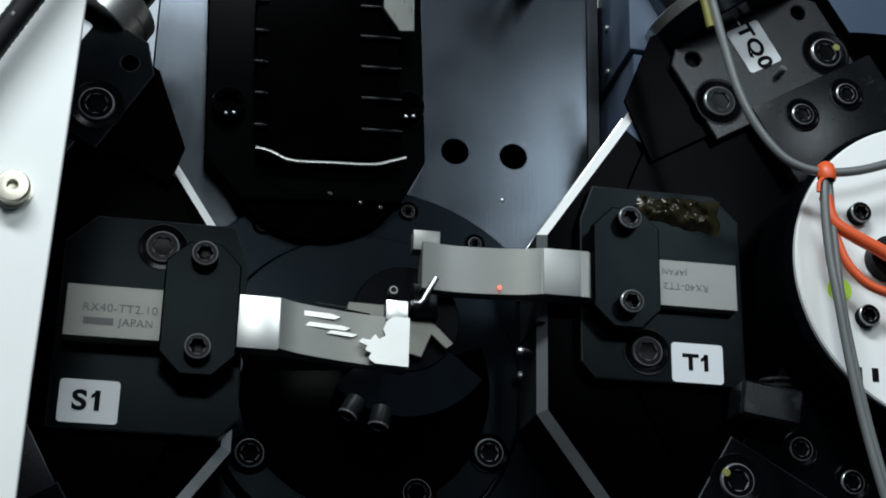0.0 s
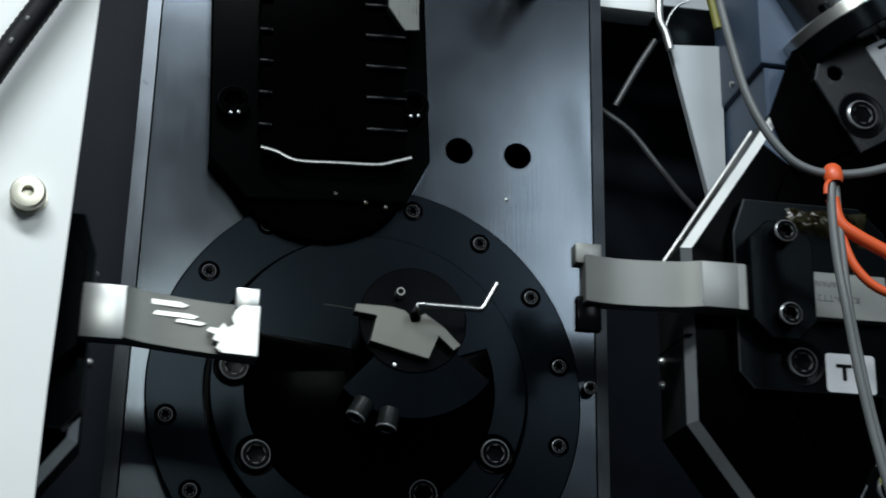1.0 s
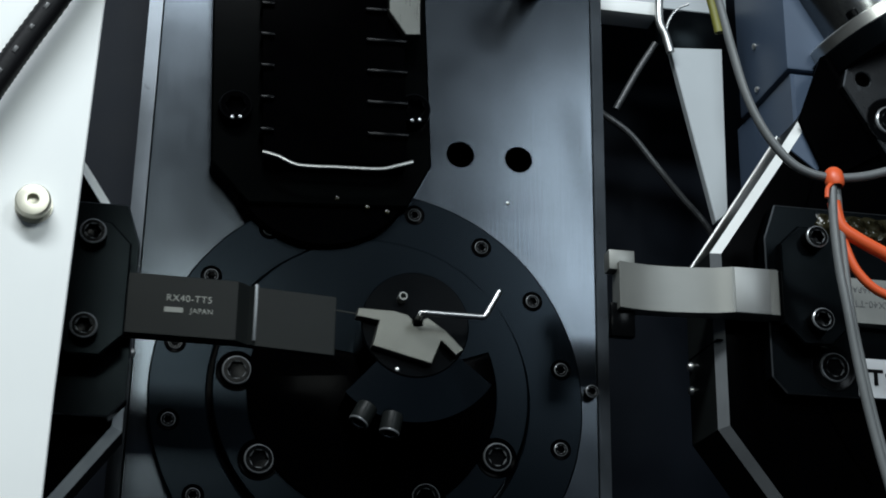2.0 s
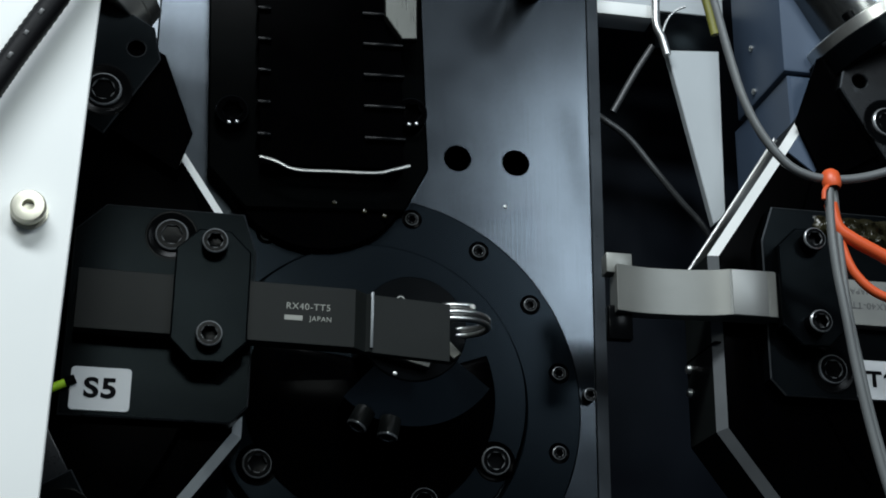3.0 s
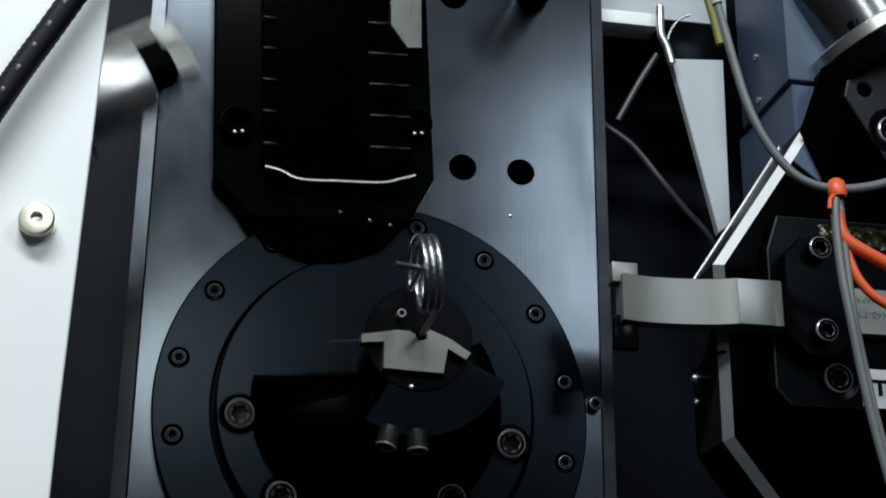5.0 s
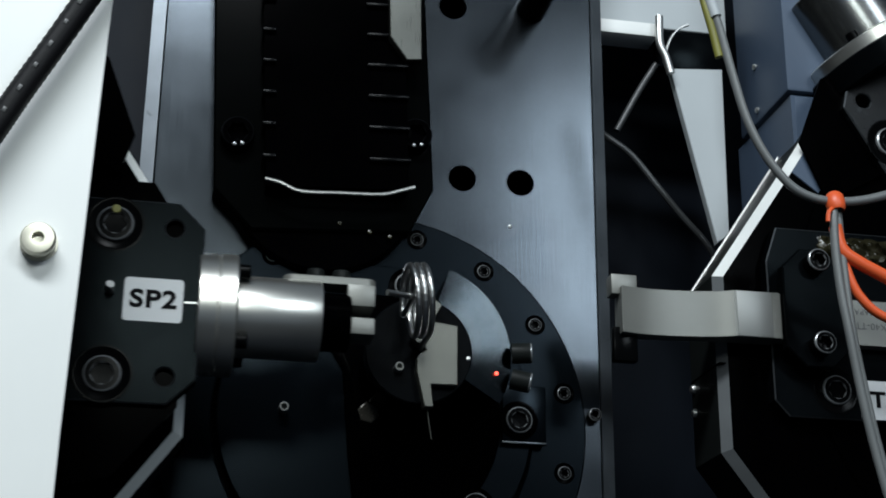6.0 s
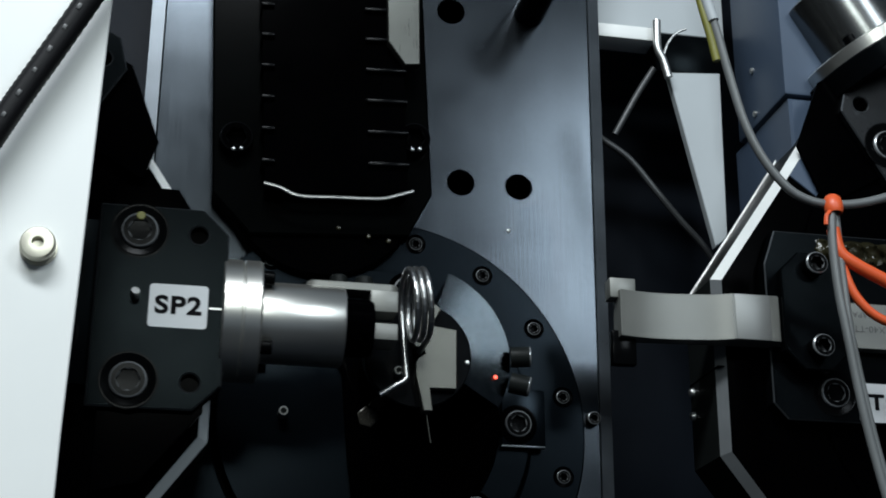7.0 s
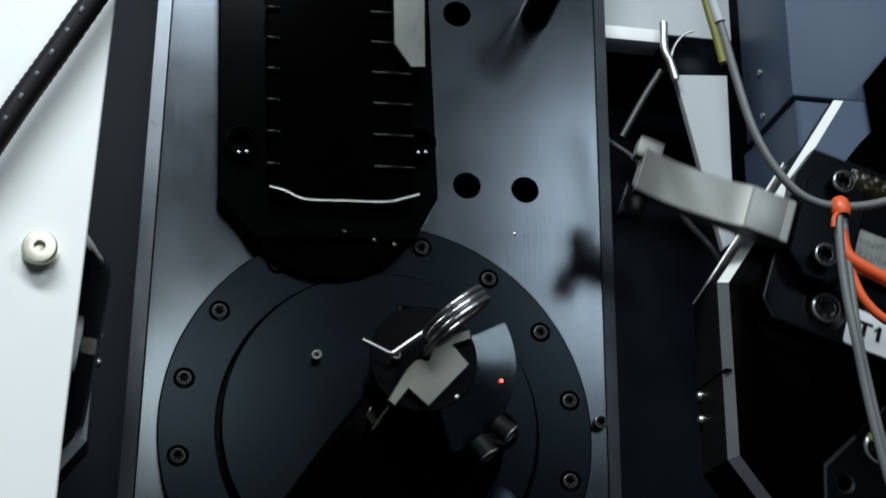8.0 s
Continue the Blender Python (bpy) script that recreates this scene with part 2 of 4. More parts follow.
def sweep(points, r, n=10, steps=8, closed_ends=True, ribs=0.0, bm=None):
    """A round bar along a smooth line through the points."""
    pts = [Vector(p) for p in points]
    line = []
    ext = [2 * pts[0] - pts[1], *pts, 2 * pts[-1] - pts[-2]]
    for k in range(1, len(ext) - 2):
        p0, p1, p2, p3 = ext[k - 1:k + 3]
        for i in range(steps):
            t = i / steps
            line.append(0.5 * (2 * p1 + (p2 - p0) * t + (2 * p0 - 5 * p1 + 4 * p2 - p3) * t * t + (3 * p1 - p0 - 3 * p2 + p3) * t ** 3))
    line.append(pts[-1])
    bm = bm or bmesh.new()
    rings, up = [], Vector((0.3, 0.2, 0.93))
    for i, p in enumerate(line):
        d = (line[min(i + 1, len(line) - 1)] - line[max(i - 1, 0)]).normalized()
        a = d.cross(up).normalized()
        up = a.cross(d).normalized()
        rr = r * (1 + (ribs if i % 2 else -ribs))
        rings.append([bm.verts.new(p + rr * (math.cos(2 * math.pi * j / n) * a + math.sin(2 * math.pi * j / n) * up)) for j in range(n)])
    for a, b in zip(rings, rings[1:]):
        for j in range(n):
            bm.faces.new((a[j], a[(j + 1) % n], b[(j + 1) % n], b[j]))
    if closed_ends:
        bm.faces.new(rings[0])
        bm.faces.new(rings[-1])
    return bm


SCREW_MESHES = {}


def screw(parent, x, y, z, d, h, name="cap_screw", label="", mat=None, rim=None):
    """A socket head cap screw with its head toward -y, its seat at y."""
    key = (round(d, 2), round(h, 2), (mat or SCREW).name, (rim or SCREWRIM).name)
    if key not in SCREW_MESHES:
        r = d / 2
        bm = lathe([(r, 0), (r, h - 0.17 * r), (0.95 * r, h - 0.05 * r), (0.87 * r, h), (0.62 * r, h), (0.54 * r, h - 0.08 * r), (0.52 * r, h - 0.55 * h), (0, h - 0.6 * h)], 36, hexes=(5, 6))
        bmesh.ops.recalc_face_normals(bm, faces=bm.faces)
        for v in bm.verts:
            v.co *= MM
        me = bpy.data.meshes.new("cap_screw")
        bm.to_mesh(me)
        bm.free()
        me.materials.append(mat or SCREW)
        me.materials.append(rim or SCREWRIM)
        # rim faces get a lighter steel in place of crescent highlights
        for p in me.polygons:
            rad = math.hypot(p.center.x, p.center.z) / MM / r
            if rad > 0.86 and p.center.y < -(h - 0.16 * r) * MM or 0.52 < rad < 0.61 and p.center.y < -(h - 0.10 * r) * MM:
                p.material_index = 1
        me.shade_smooth()
        me.set_sharp_from_angle(angle=radians(30))
        SCREW_MESHES[key] = me
    return place(name, SCREW_MESHES[key], parent, label, mm(x, y, z))


def writing(text, size, parent, m, mat, name="lettering", bold=0.0, wide=1.0):
    cu = bpy.data.curves.new("text", "FONT")
    cu.body, cu.size, cu.align_x, cu.align_y = text, size * MM, "CENTER", "CENTER"
    cu.extrude, cu.offset, cu.space_character = 0.00012, bold * MM, 1.1
    ob = bpy.data.objects.new("text", cu)
    scene.collection.objects.link(ob)
    dg = bpy.context.evaluated_depsgraph_get()
    me = bpy.data.meshes.new_from_object(ob.evaluated_get(dg))
    bpy.data.objects.remove(ob)
    me.materials.clear()
    me.materials.append(mat)
    return place(name, me, parent, "", m @ pose(0, 0, 0, 90, 0, 0) @ Matrix.Diagonal((wide, 1, 1, 1)))


def bar_mark(x0, z0, x1, z1, y, parent, m, mat):
    ob = finish("etched_bar", slab(rect(x0, z0, x1, z1), y + 0.2, y), mat, parent)
    ob.matrix_basis = m
    return ob


# ---- the setting: column panel, cabinet ----
HOLES = ((-10.6, 89.7, 8.2), (26.4, 89.9, 8.2), (-17.3, 209.3, 8.6))
panel = finish("wall_panel", slab(rect(-198, -420, 74.8, 460), 34, 0, [circle(*h) for h in HOLES], chamfer=0.6), PANEL)
tagged(panel, "satin steel machine column with bevelled edges and drilled holes", "machine panel", kind="structure")
# bevel strips in lighter steel, for the light they reflect
for inner, outer in ((-198.2, -206.4), (75.0, 82.6)):
    strip = bmesh.new()
    ends = [[strip.verts.new((x, y, z)) for x, y in ((inner, 0.4), (outer, 2.0), (outer, 34), (inner, 34))] for z in (-420, 460)]
    for i in range(4):
        strip.faces.new((ends[0][i], ends[0][(i + 1) % 4], ends[1][(i + 1) % 4], ends[1][i]))
    strip.faces.new(ends[0])
    strip.faces.new(ends[1])
    finish("edge_bevel", strip, PANELEDGE, panel, "column edge bevel, coloured lighter as if catching light", smooth=False)
for hx, hz, hr in HOLES:
    finish("bore_plug", lathe([(hr + 1, 0), (hr + 1, 6), (0, 6)], 28, Matrix.Translation((hx, 30, hz))), DARK, panel, "dark bottom of a drilled hole")
# raised dark strips draw the shaded recess beside each bevel
for gx in (-197.4, 74.2):
    finish("groove", box(gx - 0.35, -0.25, -420, gx + 0.35, 0.5, 460, 0), BLACK, panel, "thin dark strip drawn as the shade in the bevel line")
back = finish("wall_back", box(-900, 150, -700, 900, 170, 700, 0), NAVY)
tagged(back, "dark painted back of the machine cabinet", "cabinet wall", kind="structure")
for nm, x0, x1 in (("wall_west", -920, -900), ("wall_east", 900, 920)):
    tagged(finish(nm, box(x0, -1400, -700, x1, 170, 700, 0), NAVY), "dark painted side of the machine cabinet", "cabinet wall", kind="structure")
tagged(finish("floor", box(-920, -1400, -720, 920, 170, -700, 0), NAVY), "dark machine bed under the tools", "floor", kind="structure")

# small screws on the column
stud = empty("column_screw", mm(69.5, 0, -57))
screw(stud, 0, 1, 0, 8, 7, "screw_head", "bright small socket screw")
tagged(stud, "small steel socket screw in the satin column", "screw")
pip = finish("column_rivet", lathe([(1.2, -0.5), (1.2, 0.6), (0.6, 1.0), (0, 1.1)], 14, Matrix.Translation((19.5, 0, 60))), BRIGHT)
tagged(pip, "tiny bright rivet in the satin steel column", "rivet")
peg = finish("black_peg", sweep([(35, 3, 214), (35, -40, 214), (35, -90, 214)], 10.5, 24, 4), BLACK)
tagged(peg, "black round rod standing out of the steel column", "rod")

# ---- flange ring, inner disc ----
FX, FZ = -63.0, -69.0
flange = empty("flange", mm(FX, 0, FZ))
tagged(flange, "round blued steel flange bolted to the machine column", "flange")
finish("ring", lathe([(125.2, -1), (125.2, 9.0), (124.2, 10), (93.5, 10), (92.5, 9.2), (92.5, 2)], 160), FLANGE, flange)
finish("seat_gap", lathe([(92.3, 1), (92.3, 4), (0, 4)], 100, Matrix.Translation((0, 0, 2))), DARK, flange, "dark gap round the disc")
for a in [11.3 + 22.4 * k for k in range(16)]:
    x, z = 114.3 * math.cos(radians(a)), 114.3 * math.sin(radians(a))
    # a shallow black disc draws the shade inside the counterbore
    finish("counterbore", lathe([(6.2, 0), (6.2, 10.2), (5.6, 10.25), (5.3, 10.12), (0, 10.12)], 24, Matrix.Translation((x, 0, z))), DARK, flange, "black dished disc drawn as the shade in a bore")
    screw(flange, x, -8.6, z, 8.2, 2.4, "ring_screw")

# ---- rotating disc with its dark half zone, and the wire guide ----
WX, WZ = -40.0, -28.5
DX, DZ = -62.0, -66.5
turn_plate = empty("turn_plate", mm(DX, 0, DZ))
tagged(turn_plate, "round blued turn disc with a dark half zone in the flange", "rotor")
finish("disc", lathe([(91.0, 4.5), (91.0, 11.0), (90.2, 12), (0, 12)], 140), FLANGE, turn_plate, "dark flat disc inside the ring")
for x, z in ((-139.8, -60.4), (-124.6, -109.9), (10.1, -101.5), (-30.9, -126.8)):
    # black disc on the surface, for the shade in the bore
    finish("counterbore", lathe([(11.8, 11.5), (11.8, 12.2), (11.1, 12.3), (10.6, 12.12), (0, 12.12)], 30, Matrix.Translation((x - DX, 0, z - DZ))), DARK, turn_plate, "black dished disc drawn as the shade in a bore")
    screw(turn_plate, x - DX, -10.5, z - DZ, 17, 4.8, "disc_bolt")
# a black half disc stands in for shade and dark reflection here
dark_half = [(72 * math.cos(radians(a)), 72 * math.sin(radians(a))) for a in range(158, 386, 4)] + [(30, 14), (-20, 22)]
finish("dark_half", slab(dark_half, -11.5, -15.0, chamfer=1.4, segments=2), DARK, turn_plate, "black half disc drawn as the dark zone on the disc")
# a stepped block and its bolt, swung down out of sight at first
block = finish("stepped_block", box(-13, -16.5, -17, 13, -11.5, 17, 0.8), FLANGE, turn_plate, "dark stepped block")
block.matrix_basis = mm(-16.0, 0, -84.0, 0, 104, 0)
# a lighter strip along one edge of the block
finish("bright_edge", box(-13, -16.9, -17.8, 13, -14, -16.6, 0.2), PANELEDGE, turn_plate, "thin bright strip along an edge").matrix_basis = mm(-16.0, 0, -84.0, 0, 104, 0)
bolt_seat = finish("bolt_seat", lathe([(11.5, 16.3), (11.5, 16.9), (10.4, 17.0), (10.0, 16.7), (0, 16.7)], 28, Matrix.Translation((-19.4, 0, -79.5))), DARK, turn_plate, "black dished disc drawn as the shade in a bore")
screw(turn_plate, -19.4, -15.2, -79.5, 16, 4.6, "disc_bolt")
screw(turn_plate, 13.5, -12.0, 52.0, 5.6, 8.5, "small_screw", "little bright socket screw", GROUND)
finish("oil_plug", lathe([(6.4, 14), (6.4, 15.6), (5.6, 16.0), (4.0, 15.8), (0, 15.4)], 6, Matrix.Translation((2, 0, 5))), GREASEPLUG, turn_plate, "dull brown hexagon plug")

guide = empty("wire_guide", mm(WX, 0, WZ))
tagged(guide, "wire guide with a ground steel nose on a dark turned disc", "wire guide")
cone = bmesh.new()
steps = 48
loops = []
for radius, y in ((31.0, -19.9), (56.0, -15.0), (55.5, -14.6), (55.5, -13.0), (31.0, -13.0)):
    loops.append([cone.verts.new((radius * math.cos(radians(-34 - 99 * k / steps)), y, radius * math.sin(radians(-34 - 99 * k / steps)))) for k in range(steps + 1)])
for i in range(5):
    for k in range(steps):
        cone.faces.new((loops[i][k], loops[i][k + 1], loops[(i + 1) % 5][k + 1], loops[(i + 1) % 5][k]))
cone.faces.new([l[0] for l in loops])
cone.faces.new([l[-1] for l in loops][::-1])
finish("cone_sector", cone, CONE, guide, "dark turned cone face with brushed rings")
body = [(53.5 * math.cos(radians(-34 - 99 * k / 24)), 53.5 * math.sin(radians(-34 - 99 * k / 24))) for k in range(25)]
finish("guide_body", slab([(0, 0), *body][::-1], 30, -13.5), DARK, guide, "black guide body behind the cone")
finish("guide_neck", lathe([(28, -30), (28, 13.5), (20, 13.5)], 48), DARK, guide, "black round neck")
finish("nose_seat", lathe([(31.5, 13), (31.5, 20.4), (30.8, 21.0), (0, 21.0)], 72), TURNED, guide)
nose_outline = [(-34.1, 5.8), (-35.2, 0.6), (-22.1, -1.1), (-25.5, -16.1), (8.8, -24.6), (14.2, -10.8), (22.9, -18.6), (27.4, -14.9), (17.0, -4.5), (6.0, 2.8), (3.4, 1.4), (2.6, -2.4), (-1.6, -3.0), (-2.8, 1.0), (-5.5, 3.6), (-13.0, 5.4)]
nose_outline = nose_outline[::-1]
finish("nose", slab(nose_outline, -19, -27.0, chamfer=0.5), NOSE, guide, "ground steel nose with a wire groove", smooth=False)
finish("wire_bore", lathe([(3.0, 20), (3.0, 27.6), (2.2, 27.7), (1.8, 22), (0, 22)], 20), DARK, guide, "dark wire bore")
for x, z in ((-29.0, -55.4), (-12.8, -60.0)):
    away = math.degrees(math.atan2(-x, -z))
    # whole screws in GREYBLACK, lighter than the other black screws
    lying = screw(guide, x, -14.8, z, 12.0, 12.0, "plate_screw", "dark grey cap screw lying on its side", GREYBLACK)
    lying.matrix_basis = mm(x * 0.9, -20.0, z * 0.9) @ pose(0, 0, 0, 0, away, 0) @ pose(0, 0, 0, 78, 0, 0)
screw(guide, -8.5, -20.5, 14.5, 5.4, 7.0, "locating_screw", "little bright socket screw", GROUND)
# a small bright bump for the pale spot on the seat
finish("oil_drop", lathe([(1.5, 0), (1.1, 0.8), (0, 1.1)], 10, Matrix.Translation((-10, -20.9, -27.5))), BRIGHT, guide, "shiny oil drop")
finish("indicator_needle", sweep([(-33, -22, 3.2), (-42, -22, 4.2), (-52, -22, 5)], 0.4, 6, 3), NOSE, guide, "thin steel needle")
# ---- black feed head above the flange ----
head_block = empty("feed_head", mm(0, 0, 0))
tagged(head_block, "black oily feed head with ribbed housing over the flange", "feed head")
finish("body", slab([(-182, 420), (-162.9, 63), (-139.8, 38.5), (-46, 44), (-32, 72), (-50, 420)], 2, -19, chamfer=1.2), OILY, head_block)
# a black disc fills the dark shape under the body
finish("drum", lathe([(58, 2), (58, 14), (56, 16), (0, 16)], 64, Matrix.Translation((-97, 0, 74))), DARK, head_block, "black round disc below the feed head")
finish("rib_core", slab([(-133, 62), (-49, 66), (-64, 420), (-154, 420)], -10, -31), DARK, head_block)
for k in range(10):
    z = 82 + 20.6 * k
    dx = -0.045 * (z - 66)
    # ribs stand only at the ends, where their edges catch light
    for x0, x1 in ((-88, -80), (-25, 0)):
        rib = finish("rib", box(x0, -34, -1.0, x1, -12, 1.4, 0.7), RIBEDGE, head_block, "short rib end, placed where the edge shines")
        rib.matrix_basis = mm(-47.5 + dx, 0, z + 2, 0, -3.0, 0)
for x, z in ((-150.9, 96.0), (-44.4, 105.0)):
    screw(head_block, x, -19, z, 20, 9, "head_bolt", "oil-wet black cap screw", DARK, RIBEDGE)
    # two small bright bumps draw the glints on each bolt
    for gx, gz in ((3.0, -7.6), (-1.5, -8.4)):
        finish("glint_bump", lathe([(1.3, 0), (0.9, 0.8), (0, 1.1)], 10, Matrix.Translation((x + gx, -28, z + gz))), SCREWRIM, head_block, "tiny bright bump drawn as a glint on the screw")
# a bright bar draws the lit lower edge of the lowest rib
finish("rib_edge_bar", sweep([(-134, -35, 64.5), (-125, -35, 62.6), (-113, -35, 58.2), (-90, -35, 59.0), (-66, -35, 60.2), (-55, -35, 63.4), (-46, -35, 66.6)], 1.1, 8, 6), BRIGHT, head_block, "thin bright bar drawn as the lowest rib's bright edge")
for x, z in ((-88, 46), (-70, 42), (-58, 40)):
    finish("oil_drop", lathe([(1.6, 0), (1.2, 1.0), (0, 1.4)], 10, Matrix.Translation((x, -19, z))), GREASE, head_block, "shiny oil drop")
finish("gib_plate", slab([(-63.5, 163), (-52.8, 148), (-43.6, 149), (-47, 330), (-69, 330)], -32, -38, chamfer=0.6), GIB, head_block, "pointed ground steel strip")


# ---- tool turrets ----
def label_plate(parent, x, y, z, w, h, text, size, tilt=0.0):
    m = mm(x, y, z, 0, -tilt, 0)
    lab = finish("label", slab(rounded(-w / 2, -h / 2, w / 2, h / 2, 2.2), 0.6, -0.5, chamfer=0.15), LABEL, parent, "white plastic label with black letters")
    lab.matrix_basis = m
    letters = writing(text, size, parent, m @ mm(0, -0.75, 0), INK, bold=0.45, wide=1.18)
    if text.endswith("1"):
        xs = [v.co.x * 1.18 / MM for v in letters.data.vertices]
        ys = [v.co.y / MM for v in letters.data.vertices]
        r, t = max(xs) - 1.2, max(ys)
        flag = finish("figure_flag", slab([(r, t), (r - 3.4, t - 2.6), (r - 3.4, t - 4.6), (r, t - 2.6)][::-1], 0.1, -0.12), INK, parent)
        flag.matrix_basis = m @ mm(0, -0.75, 0)


def screw_in_bore(parent, x, y, z, d, name="bolt"):
    # a dark disc on the plate stands for the bore's shade
    finish("counterbore", lathe([(d * 0.78, -0.5), (d * 0.78, 0.35), (d * 0.70, 0.5), (d * 0.66, 0.15), (0, 0.15)], 32, Matrix.Translation((x, y, z))), SCREW, parent, "dark dished disc drawn as the shade round a screw")
    screw(parent, x, y + 1.0, z, d, 3.2, name)


def tool_face(x0, x1, s0, s1, step, hh, thick, y_front, top=0.0, drop=0.0):
    """A long tool bar whose face steps forward between s0 and s1; x runs outward."""
    bm = bmesh.new()
    sect = [(x0, 0), (s0, 0), (s0 + 2, step), (s1, step), (s1 + 2, step - 1.0)]
    for k, dip in ((0.12, -0.6), (0.28, -1.8), (0.5, -2.4), (0.7, -1.8), (0.86, 0.2), (1.0, 3.2)):
        sect.append((s1 + 2 + k * (x1 - s1 - 2), dip))
    if step < 0:
        sect = [(x0, 0), (s0, 0), (s0 + 7, step), (s0 + 9, step + 1.2), (s0 + 11, step), (x1 - 3, step), (x1, step)]
    rows = []
    for x, f in sect:
        k = (x - x0) / (x1 - x0)
        dz = top - hh - drop * max(0.0, (k - 0.6) / 0.4)
        rows.append([bm.verts.new((x, y_front - f, -hh + dz)), bm.verts.new((x, y_front - f, hh + dz)),
                     bm.verts.new((x, y_front + thick, hh + dz)), bm.verts.new((x, y_front + thick, -hh + dz))])
    for a, b in zip(rows, rows[1:]):
        for j in range(4):
            bm.faces.new((a[j], a[(j + 1) % 4], b[(j + 1) % 4], b[j]))
    bm.faces.new(rows[0])
    bm.faces.new(rows[-1])
    bmesh.ops.recalc_face_normals(bm, faces=bm.faces)
    ends = {v for v in (*rows[0], *rows[-1])}
    long_edges = [e for e in bm.edges if abs(e.verts[0].co.x - e.verts[1].co.x) > 0.1 or all(v in ends for v in e.verts)]
    bmesh.ops.bevel(bm, geom=long_edges, offset=0.35, segments=1, profile=0.5, affect="EDGES")
    return bm


def clamp_station(turret, angle, y, text, mat, style, flip):
    """A tool bar under a bolted clamp on a black holder; local x points outward."""
    s = -1 if flip else 1          # mirrored stations keep their writing upright
    m = pose(0, 0, 0, 0, -angle, 0) if not flip else pose(0, 0, 0, 0, -(angle - 180), 0)
    X = lambda r: s * r
    Y = lambda d: y + d            # depths count from the holder's front
    hold_outline = [(X(112), -66), (X(204), -66), (X(213), -56), (X(213), 33), (X(205), 56), (X(128), 56), (X(112), 40)]
    if flip:
        hold_outline = hold_outline[::-1]
    holder = finish("tool_holder", slab(hold_outline, Y(12), Y(0), chamfer=0.8), BLACK, turret, "black oxide tool holder", smooth=False)
    holder.matrix_basis = m
    lighten_edges(holder)
    fy = Y(-8) if style == "short" else Y(-16)
    if style == "short":
        tool = tool_face(118, 311, 209, 240, 3.0, 14.6, 12, fy, top=8.4, drop=2.2)
    elif style == "hook":
        tool = tool_face(117, 303, 206, 232, 3.5, 14.6, 12, fy, top=9.8, drop=6.5)
    else:
        tool = tool_face(117, 323, 268, 0, -6.0, 17.0, 12, fy, top=12.0, drop=4.5)
    if flip:
        bmesh.ops.scale(tool, vec=(-1, 1, 1), verts=tool.verts)
    finish("tool_bar", tool, mat, holder, "", angle=24)
    if style == "hook":
        finish("tool_lip", box(X(290), fy - 1.0, 2, X(302.6), fy + 10, 14.0, 0.5), BRIGHT, holder, "raised bright tool lip")
        # a ragged bright slab draws the highlight on the tool tip
        tip = [(303.2, -25.0), (303.2, 3.2), (294, 3.4), (290.5, 0.5), (288.6, -4.2), (290, -8), (286.5, -10.2), (284.2, -7.6), (281.6, -11.0), (277.0, -10.4), (275.2, -12.6), (280.0, -14.2), (279.0, -17.0), (282.4, -18.4), (281.0, -21.6), (284.5, -24.2)]
        finish("tip_highlight", slab([(X(x), z) for x, z in tip], fy - 2.0, fy - 3.8), BRIGHT, holder, "ragged bright slab drawn as the tip's highlight", smooth=False)
        # thin bright slabs draw the reflections scribbled over the tool face
        for x0, x1, z, up in ((242, 262, 2.0, 1.8), (246, 268, -4.0, 1.4), (258, 272, -7.4, 1.0)):
            finish("light_streak", slab([(X(x0), z), (X(x1), z - 1.4), (X(x1 + 3), z + 0.2), (X(x1 - 2), z + up), (X(x0 + 2), z + up + 0.8)], fy + 3.2, fy + 0.9), BRIGHT, holder, "thin bright slab drawn as a streak of reflected light", smooth=False)
        finish("clean_step", box(X(208), fy - 3.9, -20.6, X(231.4), fy - 1, 9.2, 0.2), BRIGHT, holder, "clean ground step")
    if style == "short":
        finish("clean_step", box(X(238.5), fy - 3.5, -20.6, X(216), fy - 1, 8.0, 0.2), STEPSTEEL, holder, "clean ground step")
        finish("step_edge", box(X(214.6), fy - 2.6, -20.6, X(210), fy - 1, 8.0, 0.2), GROUND, holder, "narrow ground step")
        finish("tool_lip", box(X(316), fy + 1, 2, X(300), fy + 12, 14.5, 0.5), GROUND, holder, "raised tool lip")
        finish("tool_nib", box(X(315), fy + 3, -39, X(300), fy + 10, -18, 0.8), SCREW, holder, "small black nib under the tip")
    # the clamp
    cx, half = 188.5, 20.5
    finish("clamp", slab(rect(min(X(cx - half), X(cx + half)), -38.5, max(X(cx - half), X(cx + half)), 37, 12), fy + 1, fy - 6.5, chamfer=0.9), BLACK, holder, "black clamp plate with cut corners", smooth=False)
    for z in (27.5, -25.0):
        screw(holder, X(cx), fy - 6.5, z, 14.4, 9.5, "clamp_bolt")
    if style == "short":
        screw_in_bore(holder, X(173), Y(0), -48, 19, "holder_bolt")
    else:
        screw_in_bore(holder, X(165), Y(0), 40, 19, "holder_bolt")
    if style == "short":
        label_plate(holder, X(142), Y(-0.2), -53, 32, 24.5, text, 13.5)
        lump = bmesh.new()
        grid = []
        for i in range(34):
            row = []
            for j in range(13):
                q, w = i / 33, j / 12
                edge_q = min(1.0, 5 * min(q, 1 - q)) * min(1.0, 4 * min(w, 1 - w))
                n = noise.noise(Vector((q * 9, w * 4, 1.7))) + 0.6 * noise.noise(Vector((q * 21, w * 9, 5.1)))
